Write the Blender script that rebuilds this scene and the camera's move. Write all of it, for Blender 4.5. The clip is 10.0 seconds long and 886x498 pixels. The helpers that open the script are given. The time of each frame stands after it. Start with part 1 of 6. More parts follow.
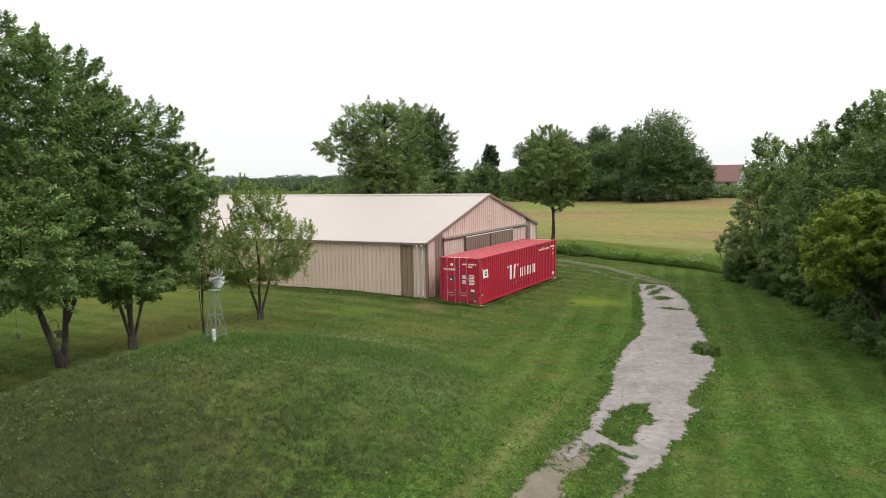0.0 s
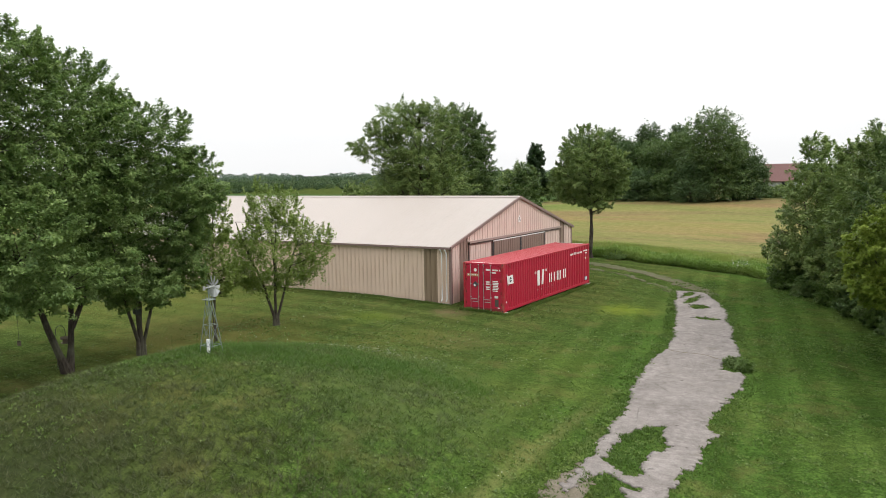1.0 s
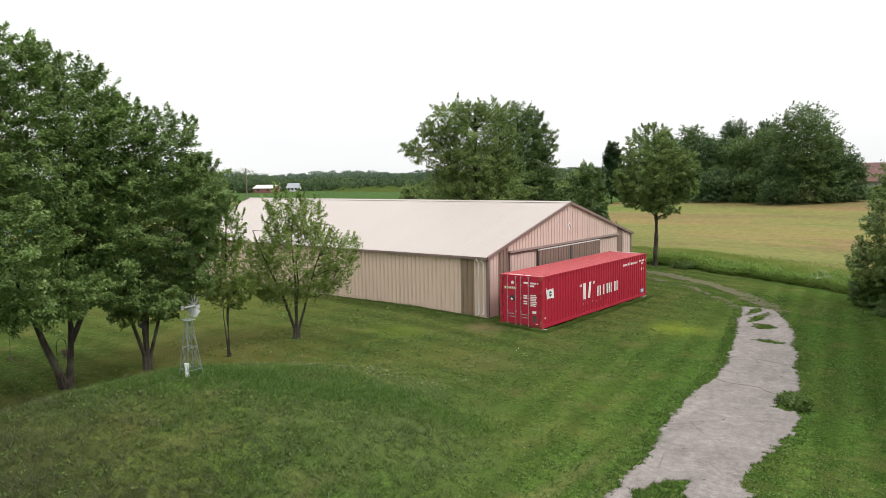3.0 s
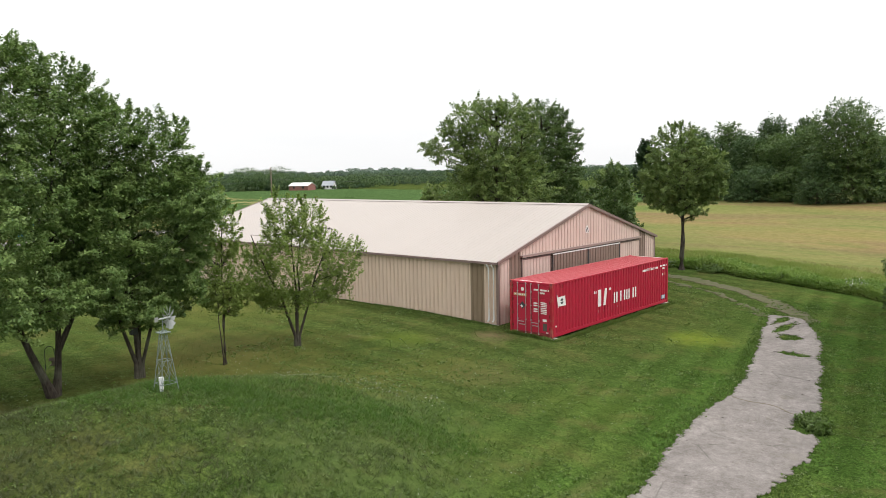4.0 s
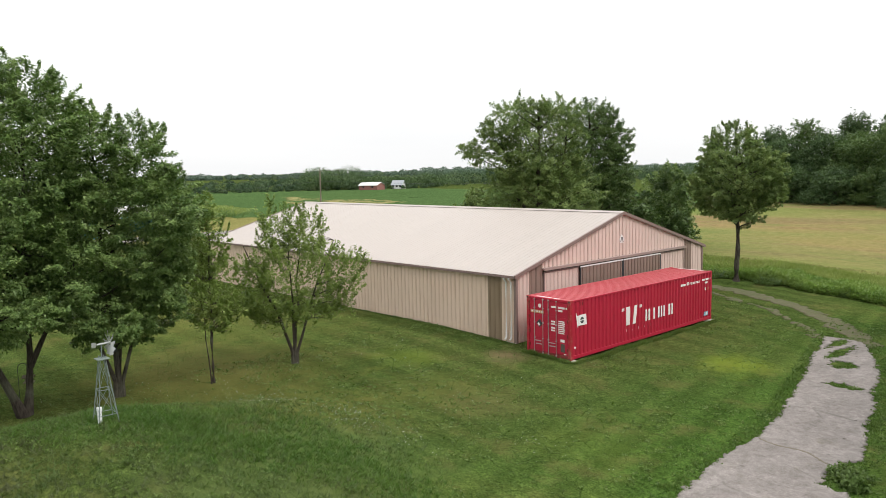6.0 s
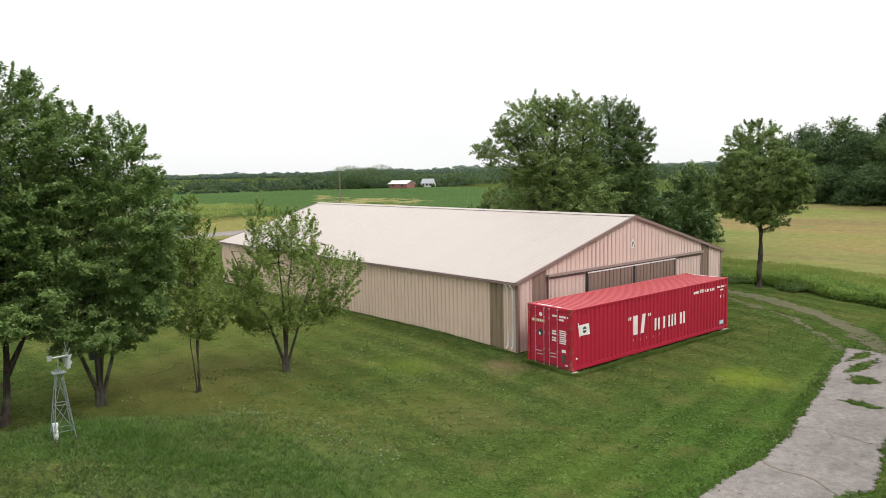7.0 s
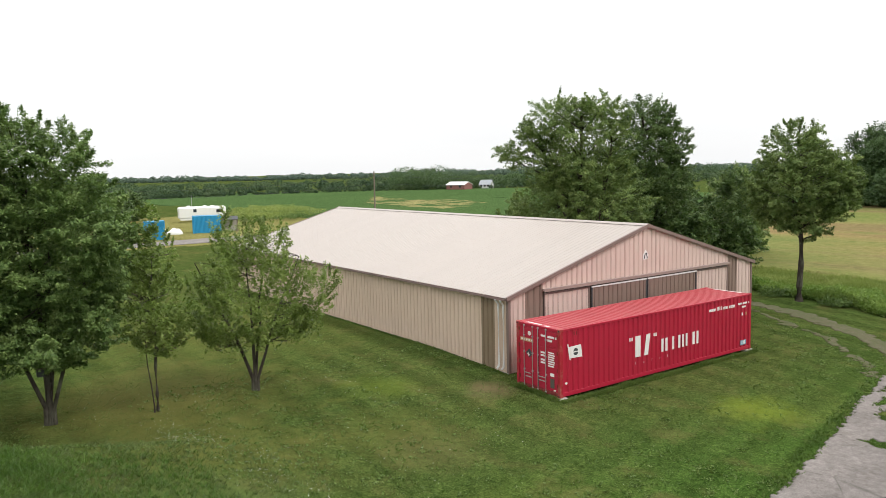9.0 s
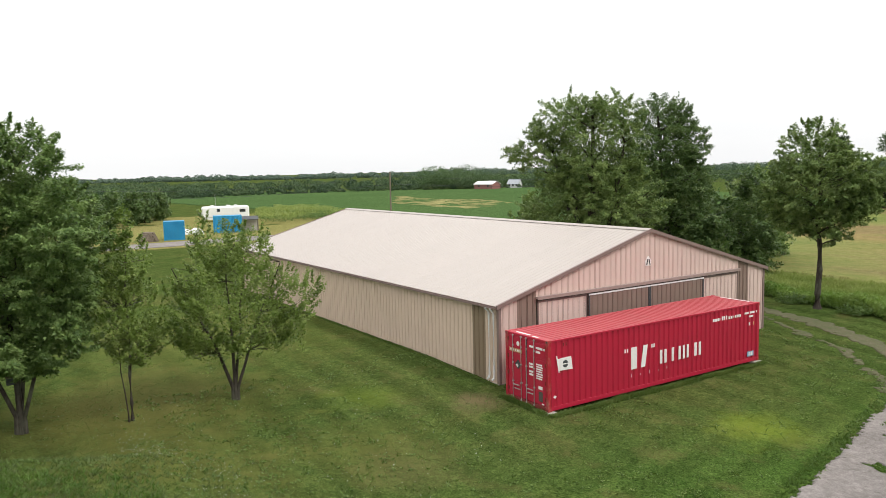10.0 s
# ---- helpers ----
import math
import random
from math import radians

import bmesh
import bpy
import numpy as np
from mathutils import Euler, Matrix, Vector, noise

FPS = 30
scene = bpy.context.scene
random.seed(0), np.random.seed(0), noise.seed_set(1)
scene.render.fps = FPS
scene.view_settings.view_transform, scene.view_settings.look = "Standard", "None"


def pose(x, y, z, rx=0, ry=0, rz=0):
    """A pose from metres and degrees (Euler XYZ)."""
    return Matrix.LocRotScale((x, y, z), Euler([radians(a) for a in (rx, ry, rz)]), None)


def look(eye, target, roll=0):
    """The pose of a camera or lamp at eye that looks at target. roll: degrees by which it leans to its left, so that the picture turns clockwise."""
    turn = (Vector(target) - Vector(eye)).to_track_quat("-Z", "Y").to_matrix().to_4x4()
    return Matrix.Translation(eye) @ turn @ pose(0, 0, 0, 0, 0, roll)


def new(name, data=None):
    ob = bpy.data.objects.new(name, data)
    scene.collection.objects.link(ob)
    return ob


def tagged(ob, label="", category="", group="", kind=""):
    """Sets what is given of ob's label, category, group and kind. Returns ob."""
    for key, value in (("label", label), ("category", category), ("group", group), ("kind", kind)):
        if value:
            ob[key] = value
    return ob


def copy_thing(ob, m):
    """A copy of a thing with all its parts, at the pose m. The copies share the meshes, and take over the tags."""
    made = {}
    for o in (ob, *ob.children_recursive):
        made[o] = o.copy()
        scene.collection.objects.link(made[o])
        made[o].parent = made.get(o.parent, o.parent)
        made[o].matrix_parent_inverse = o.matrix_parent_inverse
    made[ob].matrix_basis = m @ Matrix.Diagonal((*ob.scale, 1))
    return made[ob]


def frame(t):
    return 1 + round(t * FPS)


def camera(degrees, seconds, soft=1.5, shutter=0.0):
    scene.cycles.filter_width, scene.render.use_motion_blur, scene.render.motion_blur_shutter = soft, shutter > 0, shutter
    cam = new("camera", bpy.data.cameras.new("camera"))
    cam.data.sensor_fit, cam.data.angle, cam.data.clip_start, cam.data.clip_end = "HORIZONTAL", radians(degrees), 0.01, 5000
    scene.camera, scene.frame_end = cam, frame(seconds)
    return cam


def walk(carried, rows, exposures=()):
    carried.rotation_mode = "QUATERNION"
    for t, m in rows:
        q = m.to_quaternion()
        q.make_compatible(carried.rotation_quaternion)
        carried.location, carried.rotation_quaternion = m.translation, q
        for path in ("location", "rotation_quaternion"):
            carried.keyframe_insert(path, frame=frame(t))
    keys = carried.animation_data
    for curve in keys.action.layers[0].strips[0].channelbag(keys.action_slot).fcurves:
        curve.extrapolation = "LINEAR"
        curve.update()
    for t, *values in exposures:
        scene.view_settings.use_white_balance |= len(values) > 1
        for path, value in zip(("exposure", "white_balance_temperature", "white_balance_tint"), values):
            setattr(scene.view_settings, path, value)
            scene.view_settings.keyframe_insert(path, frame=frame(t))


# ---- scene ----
cam = camera(60.2, 10.0, soft=0.6)
PATH = [
    (0, (-0.314, -3.241, 7.353), (-1.252, -1.486, 7.157), -1.1),
    (0.5, (0.16, -2.227, 7.472), (-0.841, -0.508, 7.275), -1.1),
    (1, (0.443, -1.275, 7.565), (-0.615, 0.41, 7.366), -1.1),
    (1.5, (0.658, -0.342, 7.661), (-0.456, 1.307, 7.462), -1.1),
    (2, (0.828, 0.464, 7.742), (-0.331, 2.082, 7.541), -1.1),
    (2.5, (0.992, 1.405, 7.825), (-0.209, 2.991, 7.624), -1.1),
    (4, (1.442, 4.386, 8.149), (0.125, 5.877, 7.94), -1.1),
    (4.5, (1.558, 5.342, 8.215), (0.205, 6.799, 8.006), -1.2),
    (5, (1.626, 6.303, 8.294), (0.237, 7.727, 8.084), -1.2),
    (5.5, (1.714, 7.304, 8.351), (0.29, 8.692, 8.143), -1.2),
    (7, (1.896, 10.317, 8.592), (0.381, 11.605, 8.38), -1.2),
    (7.5, (1.939, 11.297, 8.607), (0.398, 12.554, 8.397), -1.2),
    (8, (2.006, 12.325, 8.623), (0.439, 13.549, 8.416), -1.3),
    (8.5, (2.028, 13.396, 8.662), (0.434, 14.587, 8.456), -1.3),
    (9, (2.108, 14.472, 8.734), (0.488, 15.626, 8.527), -1.3),
    (9.5, (2.111, 15.451, 8.826), (0.469, 16.575, 8.617), -1.2),
    (10, (2.142, 16.566, 8.851), (0.475, 17.652, 8.643), -1.3),
]
walk(cam, [(t, look(eye, target, roll)) for t, eye, target, roll in PATH])

# ---- light ----
world = bpy.data.worlds.new("overcast_sky")
scene.world = world
world.use_nodes = True
wt = world.node_tree
wt.nodes.clear()
w_out = wt.nodes.new("ShaderNodeOutputWorld")
w_bg = wt.nodes.new("ShaderNodeBackground")
w_sky = wt.nodes.new("ShaderNodeTexSky")
w_sky.sky_type, w_sky.sun_disc = "NISHITA", False
SUN_UP, SUN_ROUND = 50.0, 62.0
w_sky.sun_elevation, w_sky.sun_rotation = radians(SUN_UP), radians(SUN_ROUND)
w_sky.dust_density, w_sky.air_density = 4.0, 1.0
w_scale = wt.nodes.new("ShaderNodeVectorMath")
w_scale.operation = "SCALE"
w_scale.inputs["Scale"].default_value = 0.12
w_cloud = wt.nodes.new("ShaderNodeTexNoise")
w_co = wt.nodes.new("ShaderNodeTexCoord")
w_map = wt.nodes.new("ShaderNodeMapping")
w_map.inputs["Scale"].default_value = (1.0, 1.0, 5.0)
w_cloud.inputs["Scale"].default_value, w_cloud.inputs["Detail"].default_value = 2.2, 5.0
w_ramp = wt.nodes.new("ShaderNodeValToRGB")
w_ramp.color_ramp.elements[0].position, w_ramp.color_ramp.elements[1].position = 0.3, 0.7
w_ramp.color_ramp.elements[0].color = (0.99, 1.0, 1.01, 1)
w_ramp.color_ramp.elements[1].color = (1.07, 1.07, 1.07, 1)
# an overcast sky is brightest overhead
w_sep = wt.nodes.new("ShaderNodeSeparateXYZ")
w_up = wt.nodes.new("ShaderNodeMapRange")
w_up.inputs[3].default_value, w_up.inputs[4].default_value = 1.0, 2.0
w_gain = wt.nodes.new("ShaderNodeVectorMath")
w_gain.operation = "SCALE"
w_mix = wt.nodes.new("ShaderNodeMixRGB")
w_mix.inputs["Fac"].default_value = 0.92
for a, b in ((w_co.outputs["Generated"], w_map.inputs["Vector"]), (w_map.outputs[0], w_cloud.inputs["Vector"]),
             (w_cloud.outputs["Fac"], w_ramp.inputs[0]), (w_sky.outputs[0], w_scale.inputs[0]), (w_scale.outputs[0], w_mix.inputs[1]),
             (w_co.outputs["Generated"], w_sep.inputs[0]), (w_sep.outputs["Z"], w_up.inputs[0]),
             (w_up.outputs[0], w_gain.inputs["Scale"]), (w_ramp.outputs[0], w_gain.inputs[0]), (w_gain.outputs[0], w_mix.inputs[2]), (w_mix.outputs[0], w_bg.inputs[0]), (w_bg.outputs[0], w_out.inputs[0])):
    wt.links.new(a, b)
sun = new("sun", bpy.data.lights.new("sun", "SUN"))
sun.data.energy, sun.data.angle, sun.data.color = 1.6, radians(14), (1.0, 0.96, 0.9)
s_a = radians(SUN_ROUND)
sun.matrix_world = look((0, 0, 60), (0 - math.sin(s_a) * 60, -math.cos(s_a) * 60, 60 - 60 * math.tan(radians(SUN_UP))))
scene.view_settings.exposure = 0.0


# ---- materials ----
def material(name, rough=0.8, metal=0.0, spec=0.3):
    m = bpy.data.materials.new(name)
    m.use_nodes = True
    b = m.node_tree.nodes["Principled BSDF"]
    b.inputs["Roughness"].default_value, b.inputs["Metallic"].default_value = rough, metal
    b.inputs["Specular IOR Level"].default_value = spec
    return m, m.node_tree, b


def place(nt, scale=(1, 1, 1), turn=0.0):
    g = nt.nodes.new("ShaderNodeNewGeometry")
    v = nt.nodes.new("ShaderNodeMapping")
    v.inputs["Scale"].default_value = scale
    v.inputs["Rotation"].default_value = (0, 0, turn)
    nt.links.new(g.outputs["Position"], v.inputs["Vector"])
    return v.outputs[0]


def grain(nt, scale, detail=4.0, vec=None, rough=0.55):
    n = nt.nodes.new("ShaderNodeTexNoise")
    n.inputs["Scale"].default_value, n.inputs["Detail"].default_value, n.inputs["Roughness"].default_value = scale, detail, rough
    nt.links.new(vec if vec else place(nt), n.inputs["Vector"])
    return n.outputs["Fac"]


def ramp(nt, fac, *stops):
    r = nt.nodes.new("ShaderNodeValToRGB")
    while len(r.color_ramp.elements) < len(stops):
        r.color_ramp.elements.new(0.5)
    for e, (p, c) in zip(r.color_ramp.elements, stops):
        e.position = p
        e.color = (*c, 1) if len(c) == 3 else c
    nt.links.new(fac, r.inputs[0])
    return r.outputs[0]


def band(nt, fac, a, b):
    r = nt.nodes.new("ShaderNodeMapRange")
    r.inputs[1].default_value, r.inputs[2].default_value = a, b
    nt.links.new(fac, r.inputs[0])
    return r.outputs[0]


def mixed(nt, fac, a, b, kind="MIX"):
    m = nt.nodes.new("ShaderNodeMixRGB")
    m.blend_type = kind
    for s, v in zip(m.inputs, (fac, a, b)):
        if isinstance(v, (int, float)):
            s.default_value = v
        elif isinstance(v, tuple):
            s.default_value = (*v, 1)
        else:
            nt.links.new(v, s)
    return m.outputs[0]


def bumped(nt, bsdf, fac, strength=0.3, distance=0.02):
    b = nt.nodes.new("ShaderNodeBump")
    b.inputs["Strength"].default_value, b.inputs["Distance"].default_value = strength, distance
    nt.links.new(fac, b.inputs["Height"])
    nt.links.new(b.outputs[0], bsdf.inputs["Normal"])


def maths(nt, op, a, b=0.0):
    m = nt.nodes.new("ShaderNodeMath")
    m.operation = op
    for s, v in zip(m.inputs, (a, b)):
        if isinstance(v, (int, float)):
            s.default_value = v
        else:
            nt.links.new(v, s)
    return m.outputs[0]


def own_random(nt):
    return nt.nodes.new("ShaderNodeObjectInfo").outputs["Random"]


def painted(name, c, rough=0.5, metal=0.0, dirt=(0.2, 0.16, 0.11), amount=0.25, vary=0.08, spec=0.4, streak=True):
    """Paint or coated metal with faint streaks, patches of dirt and a small difference from piece to piece."""
    m, nt, b = material(name, rough, metal, spec)
    dark = tuple(v * (1 - vary) for v in c)
    light = tuple(min(1, v * (1 + vary)) for v in c)
    col = ramp(nt, own_random(nt), (0.0, dark), (1.0, light))
    col = mixed(nt, 0.5, col, ramp(nt, grain(nt, 0.9, 6), (0.3, dark), (0.7, light)))
    v = place(nt, (3.5, 3.5, 0.35)) if streak else place(nt, (1.5, 1.5, 1.5))
    d = maths(nt, "MULTIPLY", band(nt, grain(nt, 1.6, 7, v, 0.65), 0.5, 0.85), amount)
    nt.links.new(mixed(nt, d, col, dirt), b.inputs["Base Color"])
    bumped(nt, b, grain(nt, 14.0, 3), 0.06, 0.01)
    return m


def leafy(name, dark, mid, light, glow=0.3, patch=1.1, dead=None, gloss=0.27, clump=0.6):
    """Leaves: each one a little different, clumps lighter or darker, some light coming through."""
    m = bpy.data.materials.new(name)
    m.use_nodes = True
    nt = m.node_tree
    b = nt.nodes["Principled BSDF"]
    b.inputs["Roughness"].default_value, b.inputs["Specular IOR Level"].default_value = 0.45, gloss
    g = nt.nodes.new("ShaderNodeNewGeometry")
    c1 = ramp(nt, g.outputs["Random Per Island"], (0.0, dark), (0.5, mid), (1.0, light))
    c2 = ramp(nt, grain(nt, patch, 4), (0.32, dark), (0.5, mid), (0.7, light))
    col = mixed(nt, clump, c1, c2)
    if dead:
        # withered patches, more of them towards the south
        xs_ = nt.nodes.new("ShaderNodeSeparateXYZ")
        nt.links.new(place(nt), xs_.inputs[0])
        dry = maths(nt, "ADD", grain(nt, 0.8, 6, None, 0.7), maths(nt, "MULTIPLY", band(nt, xs_.outputs["Y"], 15.0, 9.0), 0.2))
        col = mixed(nt, maths(nt, "MULTIPLY", band(nt, dry, 0.46, 0.66), 0.75), col, dead)
    nt.links.new(col, b.inputs["Base Color"])
    t = nt.nodes.new("ShaderNodeBsdfTranslucent")
    nt.links.new(mixed(nt, 0.3, col, (0.16, 0.30, 0.03)), t.inputs["Color"])
    s = nt.nodes.new("ShaderNodeMixShader")
    s.inputs[0].default_value = glow
    nt.links.new(b.outputs[0], s.inputs[1])
    nt.links.new(t.outputs[0], s.inputs[2])
    nt.links.new(s.outputs[0], nt.nodes["Material Output"].inputs["Surface"])
    return m


def bark_like(name, a, c):
    m, nt, b = material(name, 0.9, 0, 0.15)
    v = place(nt, (9, 9, 1.6))
    f = grain(nt, 2.0, 8, v, 0.65)
    nt.links.new(mixed(nt, band(nt, grain(nt, 1.2, 4), 0.5, 0.9), ramp(nt, f, (0.3, a), (0.7, c)), (0.16, 0.17, 0.12)), b.inputs["Base Color"])
    bumped(nt, b, f, 0.8, 0.03)
    return m


def ground_cover(name, stops, scale=0.25, speck=((0.03, 0.05, 0.01), (0.14, 0.19, 0.05)), stripes=None, dry=None, spots=(), shift=(), lanes=()):
    """Grass or crop seen from above: broad patches, tufts and fine blades, with mowing stripes and worn lanes where given."""
    m, nt, b = material(name, 1.0, 0, 0.0)
    big = ramp(nt, grain(nt, scale, 6, None, 0.6), *stops)
    fine = ramp(nt, grain(nt, 7.0, 6, None, 0.75), (0.36, speck[0]), (0.66, speck[1]))
    col = mixed(nt, 0.55, big, fine)
    col = mixed(nt, 1.0, col, ramp(nt, grain(nt, 2.4, 7, None, 0.75), (0.36, (0.72, 0.74, 0.71)), (0.5, (0.97, 0.97, 0.97)), (0.64, (1.24, 1.2, 1.18))), "MULTIPLY")
    col = mixed(nt, 1.0, col, ramp(nt, grain(nt, 19.0, 4, None, 0.7), (0.38, (0.48, 0.52, 0.48)), (0.62, (1.55, 1.5, 1.5))), "MULTIPLY")
    for tint, x0, x1 in shift:
        xs_ = nt.nodes.new("ShaderNodeSeparateXYZ")
        nt.links.new(place(nt), xs_.inputs[0])
        col = mixed(nt, band(nt, xs_.outputs["X"], x0, x1), col, mixed(nt, 1.0, col, tint, "MULTIPLY"))
    for (ax, ay), (cx, cy), wide, tint, amount in lanes:
        turn = math.atan2(cy - ay, cx - ax)
        xs_ = nt.nodes.new("ShaderNodeSeparateXYZ")
        nt.links.new(place(nt, (1, 1, 1), -turn), xs_.inputs[0])
        off = -math.sin(turn) * ax + math.cos(turn) * ay
        across = maths(nt, "ABSOLUTE", maths(nt, "SUBTRACT", xs_.outputs["Y"], off))
        d = maths(nt, "ADD", maths(nt, "DIVIDE", across, wide), maths(nt, "MULTIPLY", grain(nt, 1.5, 6, None, 0.7), 1.2))
        along = maths(nt, "MULTIPLY", band(nt, xs_.outputs["X"], math.cos(turn) * ax + math.sin(turn) * ay, math.cos(turn) * ax + math.sin(turn) * ay + 2.0), band(nt, xs_.outputs["X"], math.cos(turn) * cx + math.sin(turn) * cy, math.cos(turn) * cx + math.sin(turn) * cy - 2.0))
        col = mixed(nt, maths(nt, "MULTIPLY", maths(nt, "MULTIPLY", band(nt, d, 1.45, 0.7), along), amount), col, tint)
    if dry:
        col = mixed(nt, maths(nt, "MULTIPLY", band(nt, grain(nt, 0.5, 8, None, 0.7), 0.52, 0.72), 0.6), col, dry)
    for turn, width, power, x0, x1 in stripes or ():
        w = nt.nodes.new("ShaderNodeTexWave")
        w.inputs["Scale"].default_value, w.inputs["Distortion"].default_value, w.inputs["Detail"].default_value = 1.0, 0.7, 2.0
        w.inputs["Detail Scale"].default_value = 0.4
        nt.links.new(place(nt, (1 / width, 1 / width, 0), turn), w.inputs["Vector"])
        tint = ramp(nt, w.outputs["Fac"], (0.2, (1 - power,) * 3), (0.8, (1 + power,) * 3))
        xs_ = nt.nodes.new("ShaderNodeSeparateXYZ")
        nt.links.new(place(nt), xs_.inputs[0])
        col = mixed(nt, maths(nt, "MULTIPLY", band(nt, xs_.outputs["X"], x0, x1), band(nt, xs_.outputs["X"], -60.0, -48.0)), col, tint, "MULTIPLY")
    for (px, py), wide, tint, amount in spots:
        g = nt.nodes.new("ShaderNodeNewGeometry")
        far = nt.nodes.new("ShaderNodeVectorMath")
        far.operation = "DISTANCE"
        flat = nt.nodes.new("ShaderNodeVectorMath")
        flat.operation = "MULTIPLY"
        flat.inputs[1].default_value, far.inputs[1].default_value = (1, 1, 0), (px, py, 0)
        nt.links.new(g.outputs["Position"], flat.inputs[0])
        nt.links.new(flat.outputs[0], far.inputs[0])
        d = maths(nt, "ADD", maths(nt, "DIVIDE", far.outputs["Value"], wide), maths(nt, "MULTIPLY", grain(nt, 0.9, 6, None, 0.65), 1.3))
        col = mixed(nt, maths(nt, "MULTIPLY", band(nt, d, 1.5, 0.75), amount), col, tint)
    nt.links.new(col, b.inputs["Base Color"])
    bumped(nt, b, grain(nt, 16.0, 6, None, 0.75), 0.7, 0.06)
    return m


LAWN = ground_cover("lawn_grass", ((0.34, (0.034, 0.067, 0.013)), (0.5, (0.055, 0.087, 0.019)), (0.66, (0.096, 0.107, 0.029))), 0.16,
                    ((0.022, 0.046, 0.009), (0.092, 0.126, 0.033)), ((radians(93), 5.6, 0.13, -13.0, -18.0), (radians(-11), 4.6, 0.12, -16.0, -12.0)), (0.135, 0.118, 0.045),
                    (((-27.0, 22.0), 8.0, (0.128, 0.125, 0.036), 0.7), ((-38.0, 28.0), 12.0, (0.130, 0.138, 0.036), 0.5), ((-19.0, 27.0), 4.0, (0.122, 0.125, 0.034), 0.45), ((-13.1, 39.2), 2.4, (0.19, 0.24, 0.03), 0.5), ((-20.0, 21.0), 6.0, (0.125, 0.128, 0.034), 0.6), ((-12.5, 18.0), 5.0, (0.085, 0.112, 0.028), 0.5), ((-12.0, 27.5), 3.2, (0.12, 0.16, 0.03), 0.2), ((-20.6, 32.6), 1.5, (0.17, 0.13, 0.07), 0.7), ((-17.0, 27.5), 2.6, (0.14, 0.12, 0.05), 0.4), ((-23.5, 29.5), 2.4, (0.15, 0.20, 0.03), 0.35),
                     # first two below: tree shade, with brown thatch, painted into the grass colour
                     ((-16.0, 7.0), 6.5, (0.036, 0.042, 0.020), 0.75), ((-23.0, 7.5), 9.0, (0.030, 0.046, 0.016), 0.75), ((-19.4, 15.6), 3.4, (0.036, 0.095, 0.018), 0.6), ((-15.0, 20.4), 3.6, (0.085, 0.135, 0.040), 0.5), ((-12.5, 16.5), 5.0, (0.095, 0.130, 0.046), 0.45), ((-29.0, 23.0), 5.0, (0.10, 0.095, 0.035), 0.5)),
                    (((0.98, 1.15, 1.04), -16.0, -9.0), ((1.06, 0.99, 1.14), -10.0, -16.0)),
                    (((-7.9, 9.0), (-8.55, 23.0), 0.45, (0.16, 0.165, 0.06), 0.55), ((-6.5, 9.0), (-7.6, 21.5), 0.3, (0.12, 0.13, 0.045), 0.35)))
CROP = ground_cover("crop_rows", ((0.3, (0.058, 0.100, 0.036)), (0.7, (0.090, 0.135, 0.050))), 0.03, ((0.035, 0.075, 0.025), (0.075, 0.13, 0.045)))
STRAW = ground_cover("dry_straw", ((0.3, (0.27, 0.24, 0.11)), (0.7, (0.16, 0.19, 0.07))), 0.06, ((0.18, 0.17, 0.07), (0.32, 0.28, 0.14)))
VERGE = ground_cover("mown_verge", ((0.3, (0.16, 0.17, 0.05)), (0.7, (0.24, 0.21, 0.09))), 0.08, ((0.12, 0.13, 0.04), (0.25, 0.22, 0.09)))

m, nt, b = material("hay_field", 0.95, 0, 0.05)
HAY = m
v = place(nt, (0.012, 0.085, 0.1), radians(6))
c = ramp(nt, grain(nt, 1.0, 8, v, 0.62), (0.34, (0.125, 0.165, 0.045)), (0.44, (0.20, 0.205, 0.062)), (0.51, (0.235, 0.195, 0.080)), (0.57, (0.20, 0.130, 0.075)), (0.66, (0.165, 0.18, 0.055)))
f = ramp(nt, grain(nt, 1.3, 9, None, 0.8), (0.36, (0.085, 0.10, 0.033)), (0.66, (0.31, 0.26, 0.125)))
tone = ramp(nt, grain(nt, 0.03, 5, place(nt, (0.5, 1.4, 1)), 0.6), (0.36, (0.72, 0.90, 0.66)), (0.5, (0.92, 0.95, 0.86)), (0.64, (1.12, 0.92, 0.94)))
c = mixed(nt, 1.0, mixed(nt, 0.45, c, f), tone, "MULTIPLY")
spot = band(nt, grain(nt, 0.22, 6, place(nt, (0.5, 1.2, 1)), 0.65), 0.54, 0.68)
c = mixed(nt, maths(nt, "MULTIPLY", spot, 0.6), c, (0.115, 0.15, 0.04))
nt.links.new(c, b.inputs["Base Color"])
bumped(nt, b, grain(nt, 4.0, 6), 0.7, 0.15)

m, nt, b = material("worn_asphalt", 0.92, 0, 0.2)
ASPHALT = m
c = ramp(nt, grain(nt, 0.7, 7, None, 0.65), (0.3, (0.145, 0.130, 0.122)), (0.55, (0.225, 0.205, 0.195)), (0.75, (0.285, 0.262, 0.25)))
f = ramp(nt, grain(nt, 28.0, 4, None, 0.7), (0.32, (0.08, 0.070, 0.062)), (0.62, (0.33, 0.295, 0.275)))
vo = nt.nodes.new("ShaderNodeTexVoronoi")
vo.feature = "DISTANCE_TO_EDGE"
vo.inputs["Scale"].default_value = 0.42
nt.links.new(mixed(nt, 0.12, place(nt), nt.nodes.new("ShaderNodeTexNoise").outputs["Color"]), vo.inputs["Vector"])
